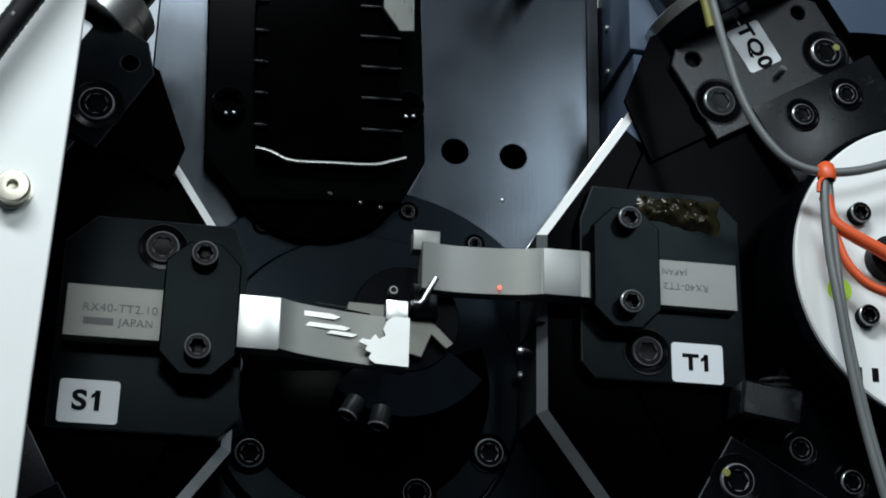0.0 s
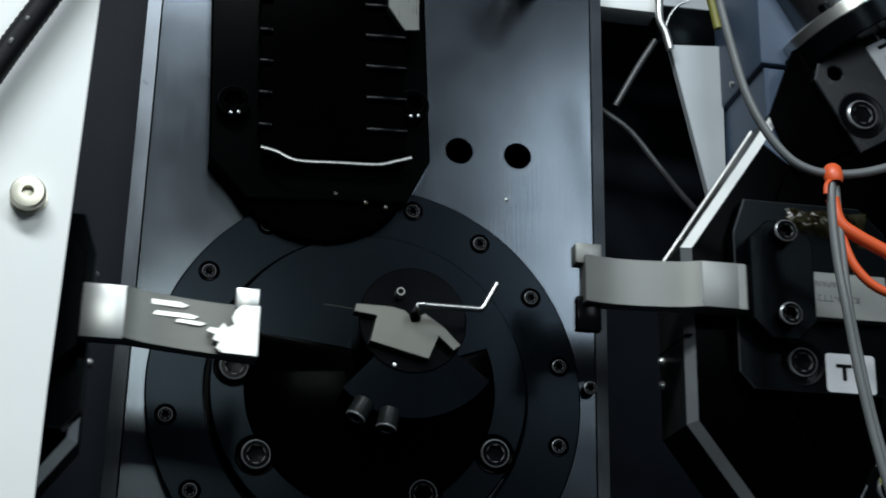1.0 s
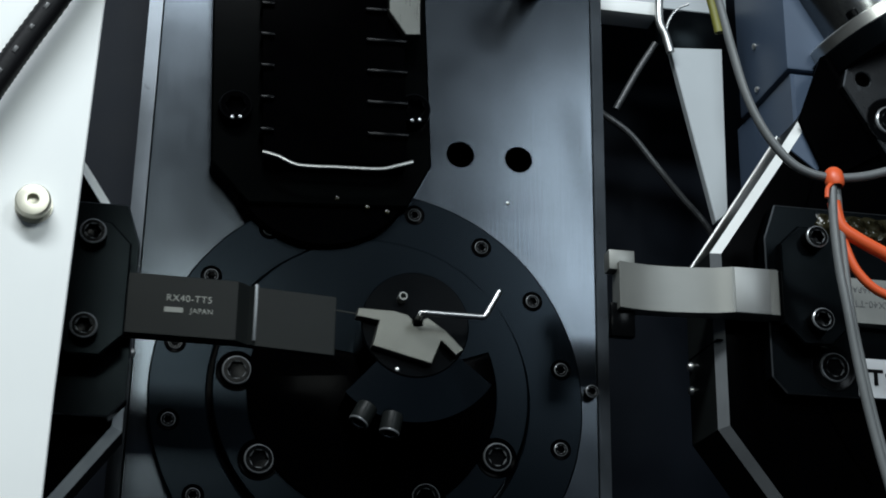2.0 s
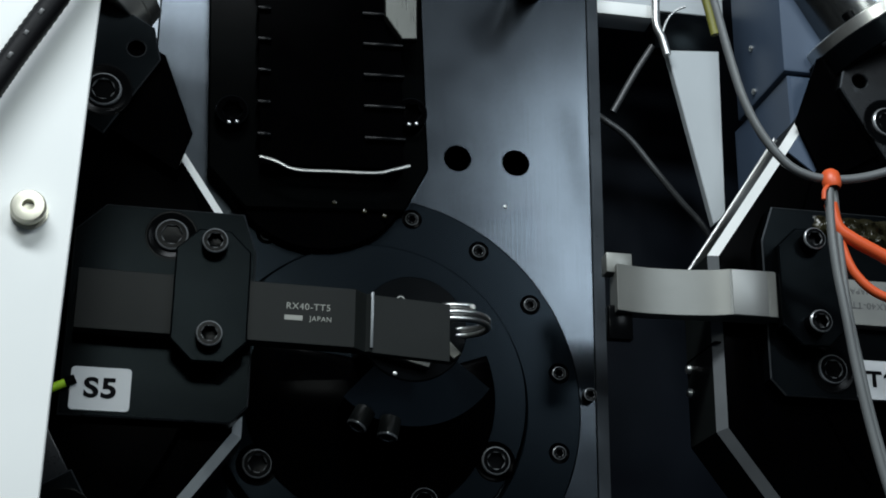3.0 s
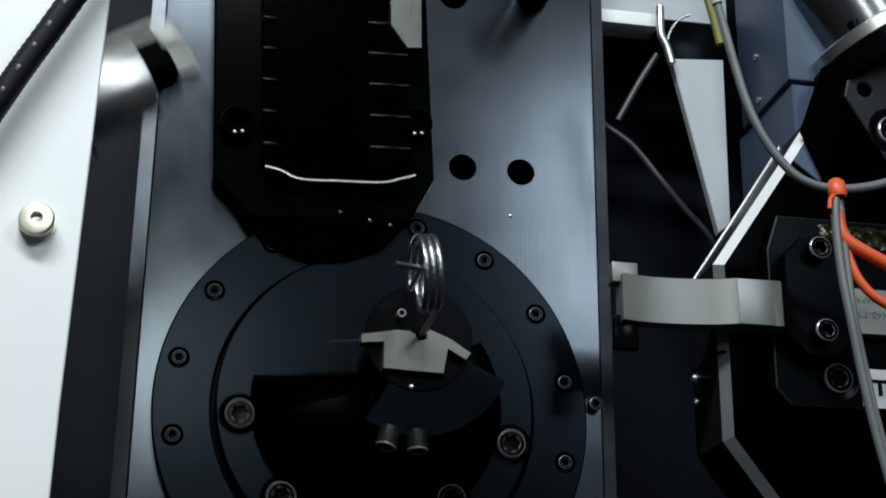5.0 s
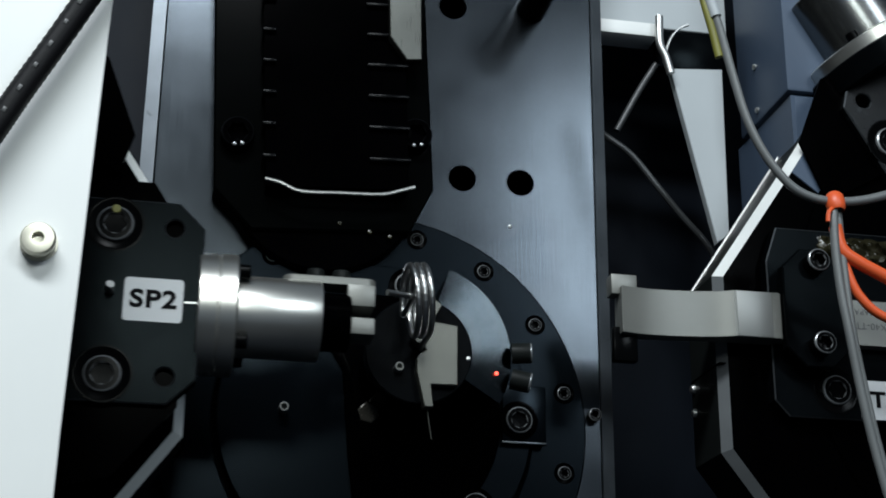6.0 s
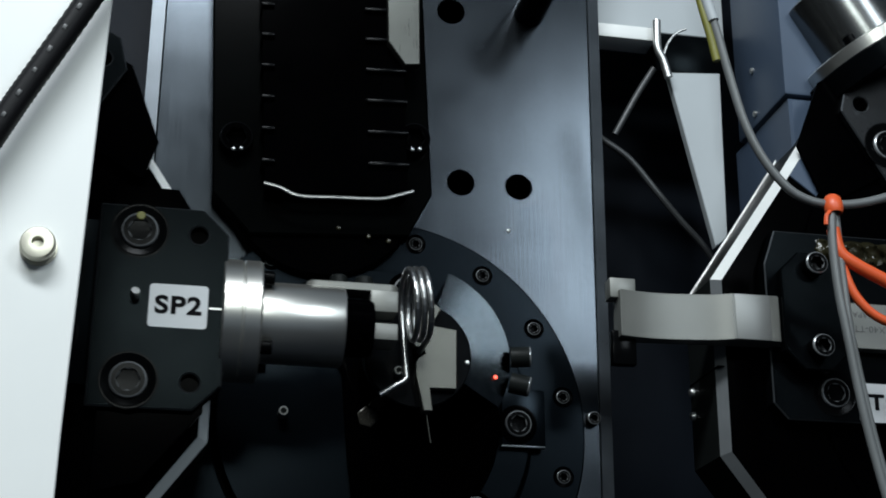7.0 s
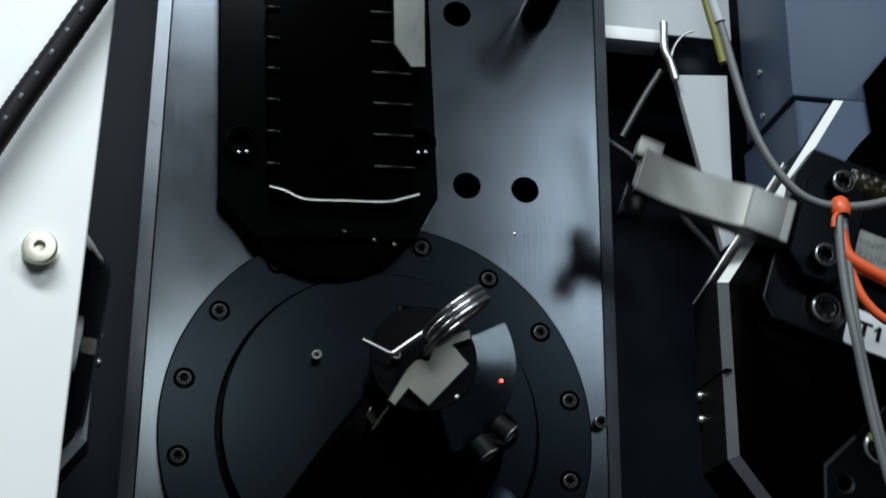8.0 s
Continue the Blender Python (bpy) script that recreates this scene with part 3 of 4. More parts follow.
                row.append(lump.verts.new((X(178 - 54 * q + 2.5 * n), Y(-0.2 - edge_q * max(0.5, 6.0 + 5.0 * n)), 52 - 20 * w * (0.7 + 0.5 * q) + 3.0 * noise.noise(Vector((q * 7, 3.3, w))))))
            grid.append(row)
        for i in range(33):
            for j in range(12):
                lump.faces.new((grid[i][j], grid[i + 1][j], grid[i + 1][j + 1], grid[i][j + 1]))
        finish("grease", lump, GREASE, holder, "thick crumpled brown grease", angle=60)
        writing("RX40-TT2", 6.0, holder, mm(X(150), fy - 0.15, -8, 0, 180, 0), ETCHDARK, "etched_code")
        writing("JAPAN", 5.2, holder, mm(X(157), fy - 0.15, 1, 0, 180, 0), ETCHDARK, "etched_word")
    else:
        if style == "long":
            finish("step_ridge", box(min(X(277.5), X(279.2)), fy + 4.4, -21.5, max(X(277.5), X(279.2)), fy + 7, 11.0, 0.3), BEVEL, holder, "bright ridge at the step")
        label_plate(holder, X(133.5), Y(-0.2), -51, 32, 24.0, text, 15.0)
        if style == "hook":
            writing("RX40-TT2.10", 6.6, holder, mm(X(146), fy - 0.15, -3.0, 0, 0, 0), ETCHDARK, "etched_code")
            writing("JAPAN", 6.0, holder, mm(X(155), fy - 0.15, -10.5, 0, 0, 0), ETCHDARK, "etched_word")
            bar_mark(-8, -2.0, 8, 2.0, 0, holder, mm(X(135), fy - 0.15, -10.5, 0, 0, 0), ETCHDARK)
        else:
            writing("RX40-TT5", 5.3, holder, mm(X(242), fy - 0.2, -2.0, 0, 0, 0), ENGRAVE, "etched_code")
            writing("JAPAN", 4.0, holder, mm(X(249), fy - 0.2, -8.6, 0, 0, 0), ENGRAVE, "etched_word")
            bar_mark(-5, -1.4, 5, 1.4, 0, holder, mm(X(234), fy - 0.2, -8.5, 0, 0, 0), ENGRAVE)
    return holder


def spindle_station(turret, angle, y, text, flip, bare=False, k=1.0, proud=False):
    """A bright spindle on a black plate."""
    s = -1 if flip else 1
    m = pose(0, 0, 0, 0, -angle, 0) if not flip else pose(0, 0, 0, 0, -(angle - 180), 0)
    X = lambda r: s * r
    outline = [(X(144), -58.5), (X(201), -58.5), (X(216), -44), (X(216), 44), (X(201), 58.5), (X(144), 58.5)]
    holes = [circle(X(199), 43, 5.2, 20), circle(X(199), -43, 5.2, 20)]
    if flip:
        outline = outline[::-1]
    plate = finish("spindle_plate", slab(outline, y + 12, y, holes, chamfer=0.8), SHEENBLACK if proud else BLACK, turret, "black spindle plate with cut corners", smooth=False)
    plate.matrix_basis = m
    lighten_edges(plate)
    pad_r = 226 if flip else 207
    pad = finish("station_pad", slab([(X(150), -104), (X(pad_r - 32), -98), (X(pad_r), -58), (X(pad_r), 40), (X(pad_r - 21), 72), (X(150), 72)][::s], y + 7, y + 5, chamfer=0.5), DARK, turret, "black pad behind the plate", smooth=False)
    pad.matrix_basis = m
    for z in (43.3, -43.3):
        screw_in_bore(plate, X(166), y, z, 21, "plate_bolt")
    for z in (43, -43):
        finish("hole_floor", lathe([(6, 0), (6, 4), (0, 4)], 18, Matrix.Translation((X(199), y + 10, z))), DARK, plate, "dark hole")
    bx, bz, by = (134, 18, y - 5) if proud else (126, 0, y + 4)
    finish("bracket", box(min(X(80), X(bx + 18)), by, bz - (57 if bare else 46), max(X(80), X(bx + 18)), by + 16, bz + (57 if bare else 50), 1.0), SHEENBLACK if proud or bare else BLACK, plate, "black bracket")
    for z in (bz + 18, bz - 18):
        screw_in_bore(plate, X(bx), by, z, 15, "bracket_bolt")
    label_plate(plate, X(190), y - 0.2, 0, 32.4, 25.2, text, 14.0 if len(text) < 4 else 12.5)
    finish("grease_nipple", sweep([(X(166), y + 1, 4), (X(166), y - 6, 4), (X(166.5), y - 9, 5)], 2.4, 12, 4), BRIGHT, plate, "bright grease nipple")
    finish("paint_mark", lathe([(2.6, 0), (2.2, 0.5), (0, 0.6)], 12, Matrix.Translation((X(166), y - 2.1, 51.5))), YELLOW, plate, "yellow paint mark on the bolt")
    finish("index_mark", box(min(X(207), X(215)), y - 0.3, -0.5, max(X(207), X(215)), y + 0.2, 0.5, 0), BRIGHT, plate, "scribed index line")
    if bare:
        return plate
    spindle = empty("spindle", mm(0, y + 20, 0), plate)
    turn = Matrix.Rotation(radians(-90 if flip else 90), 4, "Z")
    finish("spindle_ring", lathe([(2, 214), (34.4 * k, 214), (35 * k, 214.8), (35 * k, 224.4), (34.2 * k, 225), (34.2 * k, 225.8), (35 * k, 226.4), (35 * k, 235), (34 * k, 236), (23 * k, 236)], 72, turn), SPUN, spindle, "bright stepped ring")
    steel = SPUNDARK if proud else SPUN
    if proud:
        finish("collar", lathe([(2, 210), (37.5 * k, 210), (38 * k, 211), (38 * k, 226), (37 * k, 227), (34 * k, 227)], 72, turn), BLACK, spindle, "wide black collar")
    finish("spindle_tube", lathe([(23.5 * k, 235), (23.5 * k, 283), (22.8 * k, 284), (15, 284), (15, 280), (0, 280)], 72, turn), steel, spindle, "bright turned spindle tube")
    finish("jaw_plate", slab(rounded(min(X(262), X(316)), -8.5, max(X(262), X(316)), 8.5, 6.0), 0, -4.5, chamfer=0.6), GROUND, spindle, "flat steel jaw plate").matrix_basis = mm(0, 0, 21) @ pose(0, 0, 0, -90, 0, 0)
    finish("jaw_body", lathe([(17.0, 283), (17.0, 300), (16.2, 301), (0, 301)], 40, turn), DARK, spindle, "black jaw body")
    finish("jaw_upper", box(min(X(299), X(315)), -10, 8, max(X(299), X(315)), 10, 21, 0.8), GROUND, spindle, "grey upper jaw")
    finish("jaw_lower", box(min(X(290), X(315)), -11, -9, max(X(290), X(315)), 11, 1, 0.8), GROUND, spindle, "grey lower jaw")
    for rr in (281, 296):
        finish("jaw_screw", lathe([(5.2, 25), (5.2, 30.4), (4.6, 31.2), (2.8, 31.2), (2.6, 28), (0, 28)], 24, Matrix.Translation((X(rr), 0, 0)) @ Matrix.Rotation(radians(-90), 4, "X")), GREYBLACK, spindle, "black jaw screw")
    for a in (45, 135, 225, 315):
        c, q = math.cos(radians(a)), math.sin(radians(a))
        finish("ring_screw", lathe([(4.2, 234), (4.2, 242), (3.6, 242.6), (0, 242.6)], 20, Matrix.Translation((0, 28.5 * k * c, 28.5 * k * q)) @ turn), SCREW, spindle, "black ring screw")
    return spindle


def hub(turret, y, disc_mat, big, radius, front):
    finish("turret_disc", lathe([(radius, -(front + 10)), (radius, -(front + 1)), (radius - 1, -front), (60, -front)], 120), DARK, turret, "large black turret disc")
    finish("drum", lathe([(100, -(y + 70)), (100, -(y + 4)), (97, -y), (0, -y)], 96), BLACK, turret, "black turret drum")
    if big:
        finish("cover_disc", lathe([(96, -(y - 0.2)), (96, -(y - 3)), (95, -(y - 4)), (0, -(y - 4))], 120), disc_mat, turret, "white round cover disc")
        for k in range(6):
            a = radians(150 + 60 * k)
            screw(turret, 64 * math.cos(a), y - 4, 64 * math.sin(a), 13, 7, "cover_screw")
        finish("green_dot", lathe([(7.5, 0), (7.5, 0.4), (0, 0.4)], 28, Matrix.Translation((-70, y - 4, -16))), LIME, turret, "lime green dot sticker")
        finish("cable_plug", lathe([(13, 0), (13, 10), (11, 12), (0, 12)], 28, Matrix.Translation((-40, y - 4, 4))), RUBBER, turret, "black cable plug")
        for k in range(3):
            bar_mark(-2, -4, 2, 4, 0, turret, mm(-62 + 10 * k, y - 4.4, -66), INK)


left = empty("tool_turret")
tagged(left, "black indexing turret carrying bending tools and bright spindles", "tool turret", "tool turrets")
hub(left, -34, PAINTGREY, False, 190, -22)
clamp_station(left, 0, -30, "S1", GROUND, "hook", False)
clamp_station(left, 180, -30, "S5", GREYBLACK, "long", False)
plug = finish("sensor_plug", sweep([(-115, -32, 49), (-111, -32, 51), (-107, -32, 53)], 2.4, 12, 4), LIME, left, "yellow-green sensor plug")
finish("plug_nut", sweep([(-120, -32, 46.5), (-115, -32, 49)], 2.6, 12, 3), SCREW, left, "black plug nut")
SPIN_A = spindle_station(left, 60, -34, "SP1", False)
SPIN_B = spindle_station(left, 240, -38, "SP2", False)
spindle_station(left, 300, -34, "", False, bare=True)
spindle_station(left, 120, -34, "", False, bare=True)
SPIN_A.matrix_basis = mm(0, -14, 0) @ pose(0, 0, 0, 100, 0, 0)

right = empty("tool_turret")
tagged(right, "black indexing turret with white cover disc and steel tools", "tool turret", "tool turrets")
hub(right, -56, PAINTWHITE, True, 190, -6)
clamp_station(right, 180, -14, "T1", GROUND, "short", True)
spindle_station(right, 120, -14, "TQ0", True, k=1.42, proud=True)
spindle_station(right, 240, -14, "", True)

sensor = finish("sensor_block", slab(rounded(-19, -11, 19, 11, 2.5), -12, -34, chamfer=2.0), SHEENBLACK, right, "dark grey sensor block")
sensor.matrix_basis = mm(-104, 0, -79, 0, 8, 0)
coil = [(-98 + 9 * math.cos(a * 0.7), -24 - 5 * math.sin(a * 0.7), -62 - 0.45 * a) for a in range(28)]
finish("air_coil", sweep(coil, 1.4, 8, 2), GREYBLACK, right, "small coiled air line")


# ---- slides behind the turrets ----
def carriage(name, s, edge, y, deep, top, low, side, label):
    """A thick slide plate with milled bevels; s: the way its working edge looks along x."""
    ob = empty(name)
    tagged(ob, label, "machine slide")
    X = lambda r: edge - s * r
    out = [(X(0), top), (X(48.8), top + 72), (X(90), top + 135), (X(380), top + 140), (X(380), -300), (X(140), low - 190), (X(0), low)]
    bm = slab(out if s > 0 else out[::-1], y + deep, y, chamfer=5.5)
    body = finish("slide_plate", bm, DARK, ob, "thick black slide plate, up-facing bevels coloured white as if lit", smooth=False)
    body.data.materials.append(side)
    body.data.materials.append(PAINTWHITE)
    body.data.materials.append(GREYBLACK)
    # colour follows facing: up-facing bevels white as if brightly lit, sides grey
    for p in body.data.polygons:
        if 0.2 < abs(p.normal.y) < 0.95:
            p.material_index = 2 if p.normal.z > 0.2 else 1
        elif abs(p.normal.y) < 0.2:
            p.material_index = 3
    # thin bright bar draws the highlight along the slope's far edge
    finish("back_edge", sweep([(X(-0.6), y + deep - 2, top - 1), (X(48), y + deep - 2, top + 72), (X(89), y + deep - 2, top + 135)], 1.1, 8, 3), BRIGHT, ob, "thin bright strip along an edge")
    finish("split_line", box(min(X(-0.3), X(4)), y - 0.3, -19.5, max(X(-0.3), X(4)), y + deep, -18.7, 0), DARK, ob, "dark split line")
    for z in (-24.5, -40.0):
        finish("slide_screw", lathe([(3.0, 0), (3.0, 1.2), (2.4, 2.4), (1.2, 3.0), (0, 3.1)], 18, Matrix.Translation((X(0), y + deep - 5, z)) @ Matrix.Rotation(radians(s * 90), 4, "Z")), BRIGHT, ob, "tiny bright screw")
    return ob


right_slide = carriage("machine_slide", -1, 149.7, -4, 50, 38.7, -74, BEVEL, "dark slide plate with broad bright bevels under the turret")
finish("motor_box", box(215.5, 12, 180, 420, 96, 420, 2.0), BLUEBOX, right_slide, "blue-grey painted motor box")
for z in (222, 188):
    finish("box_screw", lathe([(2.2, 0), (2.2, 1.5), (1.2, 2.2), (0, 2.2)], 14, Matrix.Translation((215.5, 62, z)) @ Matrix.Rotation(radians(-90), 4, "Z")), BRIGHT, right_slide, "tiny bright box screw")
finish("motor_foot", slab([(219, 178.5), (420, 178.5), (420, 60), (219, 60)], 110, 14, chamfer=2), BLUEBOX, right_slide, "blue-grey cast foot", smooth=False)
finish("front_casting", slab([(244, 171), (420, 174), (420, 60), (300, 40), (206, 112)], -3.0, -5.0, chamfer=0.4), BLUEBOX, right_slide, "grey cast face beside the bevel", smooth=False)
left_slide = carriage("machine_slide", 1, -134.5, -10, 36, 15, -92, PAINTGREY, "dark slide plate with broad bright bevels under the turret")
finish("wiring", sweep([(-246, -14, -60), (-232, -16, -100), (-214, -16, -140), (-200, -16, -190)], 2.0, 10, 6), CABLE, left_slide, "thin grey wire")

# ---- things behind: guard sheet, cables ----
guard = empty("guard_sheet")
tagged(guard, "light grey guard sheet with a tapered hanging strip", "guard sheet")
finish("sheet", slab(rect(84, 232, 186, 420), 44, 40, chamfer=0.5), PAINTGREY, guard)
finish("lip", box(84, 20, 214, 128, 40, 224, 0.8), PAINTWHITE, guard, "white folded lip")
finish("strip", slab([(136, 191), (162.5, 68), (171, 74), (173, 194)], 26, 20, chamfer=0.5), PAINTGREY, guard, "tapered pale strip")
# a black block stands for the shadow at the strip's top
finish("shadow_gap", box(130, 26, 195, 178, 36, 222, 0.5), BLACK, guard, "dark block drawn as the shadow above the strip")
finish("drain_wire", sweep([(132.4, 14.0, 183.6), (130.4, 14.0, 194.3), (134.1, 14.0, 208.4), (140.8, 14.0, 217.8), (148.2, 14.0, 222.1)], 0.9, 8, 6), BRIGHT, guard, "thin bright wire bow")
finish("pipe", sweep([(127.5, 14, 226), (127.2, 14, 206), (131, 14, 196), (134, 14, 184)], 2.8, 12, 6), BRIGHT, guard, "bright bent pipe")
tagged(finish("black_cable", sweep([(88.7, 60.0, 163.8), (103.4, 60.0, 154.7), (120.0, 60.0, 142.9), (138.2, 60.0, 120.5), (154.4, 60.0, 100.5), (170.5, 60.0, 82.3), (185.3, 60.0, 57.3)], 2.4, 10, 8), DULLCABLE), "thin black cable hanging behind the tools", "cable")
tagged(finish("air_nozzle", sweep([(128, 26, 196), (116, 28, 176), (100, 30, 146)], 2.3, 12, 5), DULLCABLE), "dull steel air pipe in the gap", "pipe")

# ---- cables in front of the turret ----
loop = empty("cable_loop")
tagged(loop, "grey sensor cable looped through an orange tie", "cable")
finish("sheath", sweep([(118, -80, 230), (124, -80, 196), (130.9, -80, 171), (138, -80, 138), (145.5, -80, 108.6), (156, -80, 86), (169.6, -80, 69.3), (183, -80, 62.5), (197.3, -80, 61.3), (212, -80, 63), (229.3, -80, 68), (260, -80, 80), (300, -80, 96)], 2.7, 14, 8), CABLE, loop)
finish("hanging_end", sweep([(196, -81, 62), (194.2, -82, 50), (193.6, -82, 30), (194.8, -82, 5), (197.8, -82, -20.4), (202, -81, -52), (207.8, -80, -85.3), (216, -80, -124), (228, -80, -170)], 2.6, 14, 8), CABLE, loop)
finish("hanging_twin", sweep([(198.5, -79, 60), (198.6, -79, 46), (199, -79, 26), (201, -79, -16), (206, -78, -52), (212, -77, -86), (221, -77, -126), (233, -77, -170)], 2.5, 14, 8), CABLE, loop)
finish("orange_tie", lathe([(4.0, -6), (5.4, -4), (5.8, 0), (5.4, 4), (4.0, 6)], 20, Matrix.Translation((196.5, -81, 60)) @ Matrix.Rotation(radians(75), 4, "X")), ORANGE, loop, "orange tie")
finish("tie_tail", sweep([(194, -83, 56), (190, -85, 52), (189, -85, 46)], 1.3, 8, 4), ORANGE, loop, "loose orange tie tail")
finish("connector", sweep([(121, -80.5, 212), (124.2, -80.5, 196), (129.4, -80.5, 176)], 3.5, 14, 5), PAINTGREY, loop, "pale cable connector")
finish("yellow_sleeve", sweep([(120, -77, 206), (124, -78, 184), (128, -78, 166), (131, -78, 150)], 2.6, 12, 5), YELLOW, loop, "yellow-green sleeve")
red = empty("orange_cable")
tagged(red, "bright orange cable pair bending beside the turret", "cable")
finish("upper_run", sweep([(196, -79, 46), (199, -79, 32), (208, -79, 25), (225.7, -78, 17), (250, -77, 6), (290, -76, 0)], 4.0, 14, 8), ORANGE, red)
finish("lower_run", sweep([(199, -77, 38), (202, -77, 20), (209, -77, 4), (223.5, -77, -7.5), (250, -77, -12), (290, -76, -10)], 2.8, 14, 8), ORANGE, red)

# ---- white cover plate near the lens, with hose ----
cover = empty("cover_plate")
tagged(cover, "white painted cover plate with a pale screw", "cover plate")
finish("sheet", slab([(-480, -380), (-222, -380), (-220.2, -140), (-216.4, 34), (-212, 200), (-480, 200)], -256, -260, chamfer=0.5), PAINTWHITE, cover)
finish("washer", lathe([(7.4, 0), (7.4, 0.8), (6.2, 1.0), (5.6, 1.0)], 32, Matrix.Translation((-235.5, -260, -65.2))), BRASS, cover, "pale washer")
finish("cover_screw", lathe([(5.8, 0.8), (6.9, 4.0), (7.0, 6.6), (6.2, 7.8), (3.0, 8.3), (2.3, 8.2), (2.1, 5.4), (0, 5.2)], 36, Matrix.Translation((-235.5, -260, -65.2))), BRASS, cover, "pale domed zinc screw")
hose = finish("hose", sweep([(-280, -270, -70), (-262, -271, -34), (-254.1, -272, -18), (-247, -272, -3), (-236, -272, 19), (-222, -272, 48), (-205, -272, 84)], 5.2, 18, 14, ribs=0.03), RUBBER)
for k in range(9):
    q = k / 8
    mark = finish("printed_mark", box(-1.6 + 0.7 * (k % 2), -0.5, -0.9, 1.6, 0.3, 0.9, 0.3), DULLCABLE, hose, "pale worn print on the hose")
    mark.matrix_basis = mm(-258 + 40 * q, -277.0, -26.5 + 83 * q, 0, -64, 0)
tagged(hose, "black rubber hose running across the white cover plate", "hose")

# ---- laser spot ----
spot_mat = bpy.data.materials.new("red_laser_light")
spot_mat.use_nodes = True
sb = spot_mat.node_tree.nodes["Principled BSDF"]
sb.inputs["Base Color"].default_value = (0.8, 0.05, 0.03, 1)
sb.inputs["Emission Color"].default_value = (1.0, 0.10, 0.06, 1)
sb.inputs["Emission Strength"].default_value = 3.0
spot = finish("laser_spot", lathe([(1.1, 0), (0.8, 0.25), (0, 0.3)], 16), spot_mat)
tagged(spot, "small red laser light spot on the tool", "laser spot")

# ---- the spring wire: short rigid pieces along its line ----
STEP = 3.6
PIECES = 134
piece_meshes = []
for rr in (1.70, 1.685):
    piece_bm = lathe([(0, -STEP * 0.55), (rr, -STEP * 0.55), (rr, STEP * 0.55), (0, STEP * 0.55)], 14)
    for v in piece_bm.verts:
        v.co *= MM
    bmesh.ops.recalc_face_normals(piece_bm, faces=piece_bm.faces)
    piece_me = bpy.data.meshes.new("wire_piece")
    piece_bm.to_mesh(piece_me)
    piece_bm.free()
    piece_me.materials.append(WIRE)
    piece_me.shade_smooth()
    piece_me.set_sharp_from_angle(angle=radians(40))
    piece_meshes.append(piece_me)
spring = empty("spring_wire", mm(WX, 0, WZ))
tagged(spring, "bright drawn steel wire being wound into a spring", "spring")
wire_pieces = [place("wire_piece", piece_meshes[i % 2], spring) for i in range(PIECES)]

LEG, HOOK, RING, RISE = 31.0, 20.0, 19.8, 3.8
EXIT_Y, FREE = -25.0, 13.0


def wire_frames(turns, feed, bend):
    """Poses of all pieces, tip first, in the wire guide's space. turns: how far the coil is wound; feed: how far the leg stands
    back; bend: degrees by which the leg is bent back."""
    length = turns * 2 * math.pi * RING
    marks = []
    fixed = FREE + length + 4.5 + LEG + HOOK - feed
    for i in range(PIECES):
        s = fixed - (i + 0.5) * STEP            # way along the wire from the guide's mouth
        marks.append(s)
    # build the line from the mouth outward in small steps
    out = {}
    p, d, up = Vector((0, EXIT_Y, 0)), Vector((0, -1, 0)), Vector((0, 0, 1))
    ds, s = 0.3, 0.0
    todo = sorted((m for m in marks if m > 0))
    k = 0
    c1, c2 = FREE, FREE + length
    c3, c4 = c2 + 4.5, c2 + 4.5 + LEG - feed
    knee = c4 + 4.5
    while k < len(todo):
        while k < len(todo) and todo[k] <= s:
            out[todo[k]] = (p.copy(), d.copy())
            k += 1
        if s >= c1 and s < c2:
            d = Matrix.Rotation(ds / RING, 3, up) @ d
        elif s >= c2 and s < c3:
            d = Matrix.Rotation(radians(90 - bend) * ds / 4.5, 3, up) @ d
        elif s >= c4 and s < knee:
            side = d.cross(up).normalized()
            d = Matrix.Rotation(radians(62) * ds / 4.5, 3, side) @ d
        p = p + d * ds
        if s >= c1:
            p = p + up * (RISE * ds / (2 * math.pi * RING)) * (1 if s < c2 else 0)
        s += ds
    res = []
    for m in marks:
        if m > 0:
            q, dd = out[m]
        else:
            q, dd = Vector((0, EXIT_Y - m, 0)), Vector((0, -1, 0))
        rot = Vector((0, -1, 0)).rotation_difference(dd).to_matrix().to_4x4()
        res.append(Matrix.Translation(q * MM) @ rot)
    return res


# the turrets, slides and wire guide stand well proud of the column, toward the lens
PROUD_LEFT, PROUD_RIGHT, PROUD_GUIDE = 0.90, 0.93, 0.945
LENS = Vector((-0.1805, -0.835, -0.278))


def proud(m, k):
    return Matrix.Translation(LENS + k * (m.translation - LENS)) @ m.to_quaternion().to_matrix().to_4x4()


for ob, k in ((left, PROUD_LEFT), (left_slide, PROUD_LEFT), (right, PROUD_RIGHT), (right_slide, PROUD_RIGHT), (loop, PROUD_RIGHT), (red, PROUD_RIGHT), (guide, PROUD_GUIDE), (spring, PROUD_GUIDE)):
    ob.matrix_basis = proud(Matrix.Identity(4), k)
    ob.scale = (k, k, k)


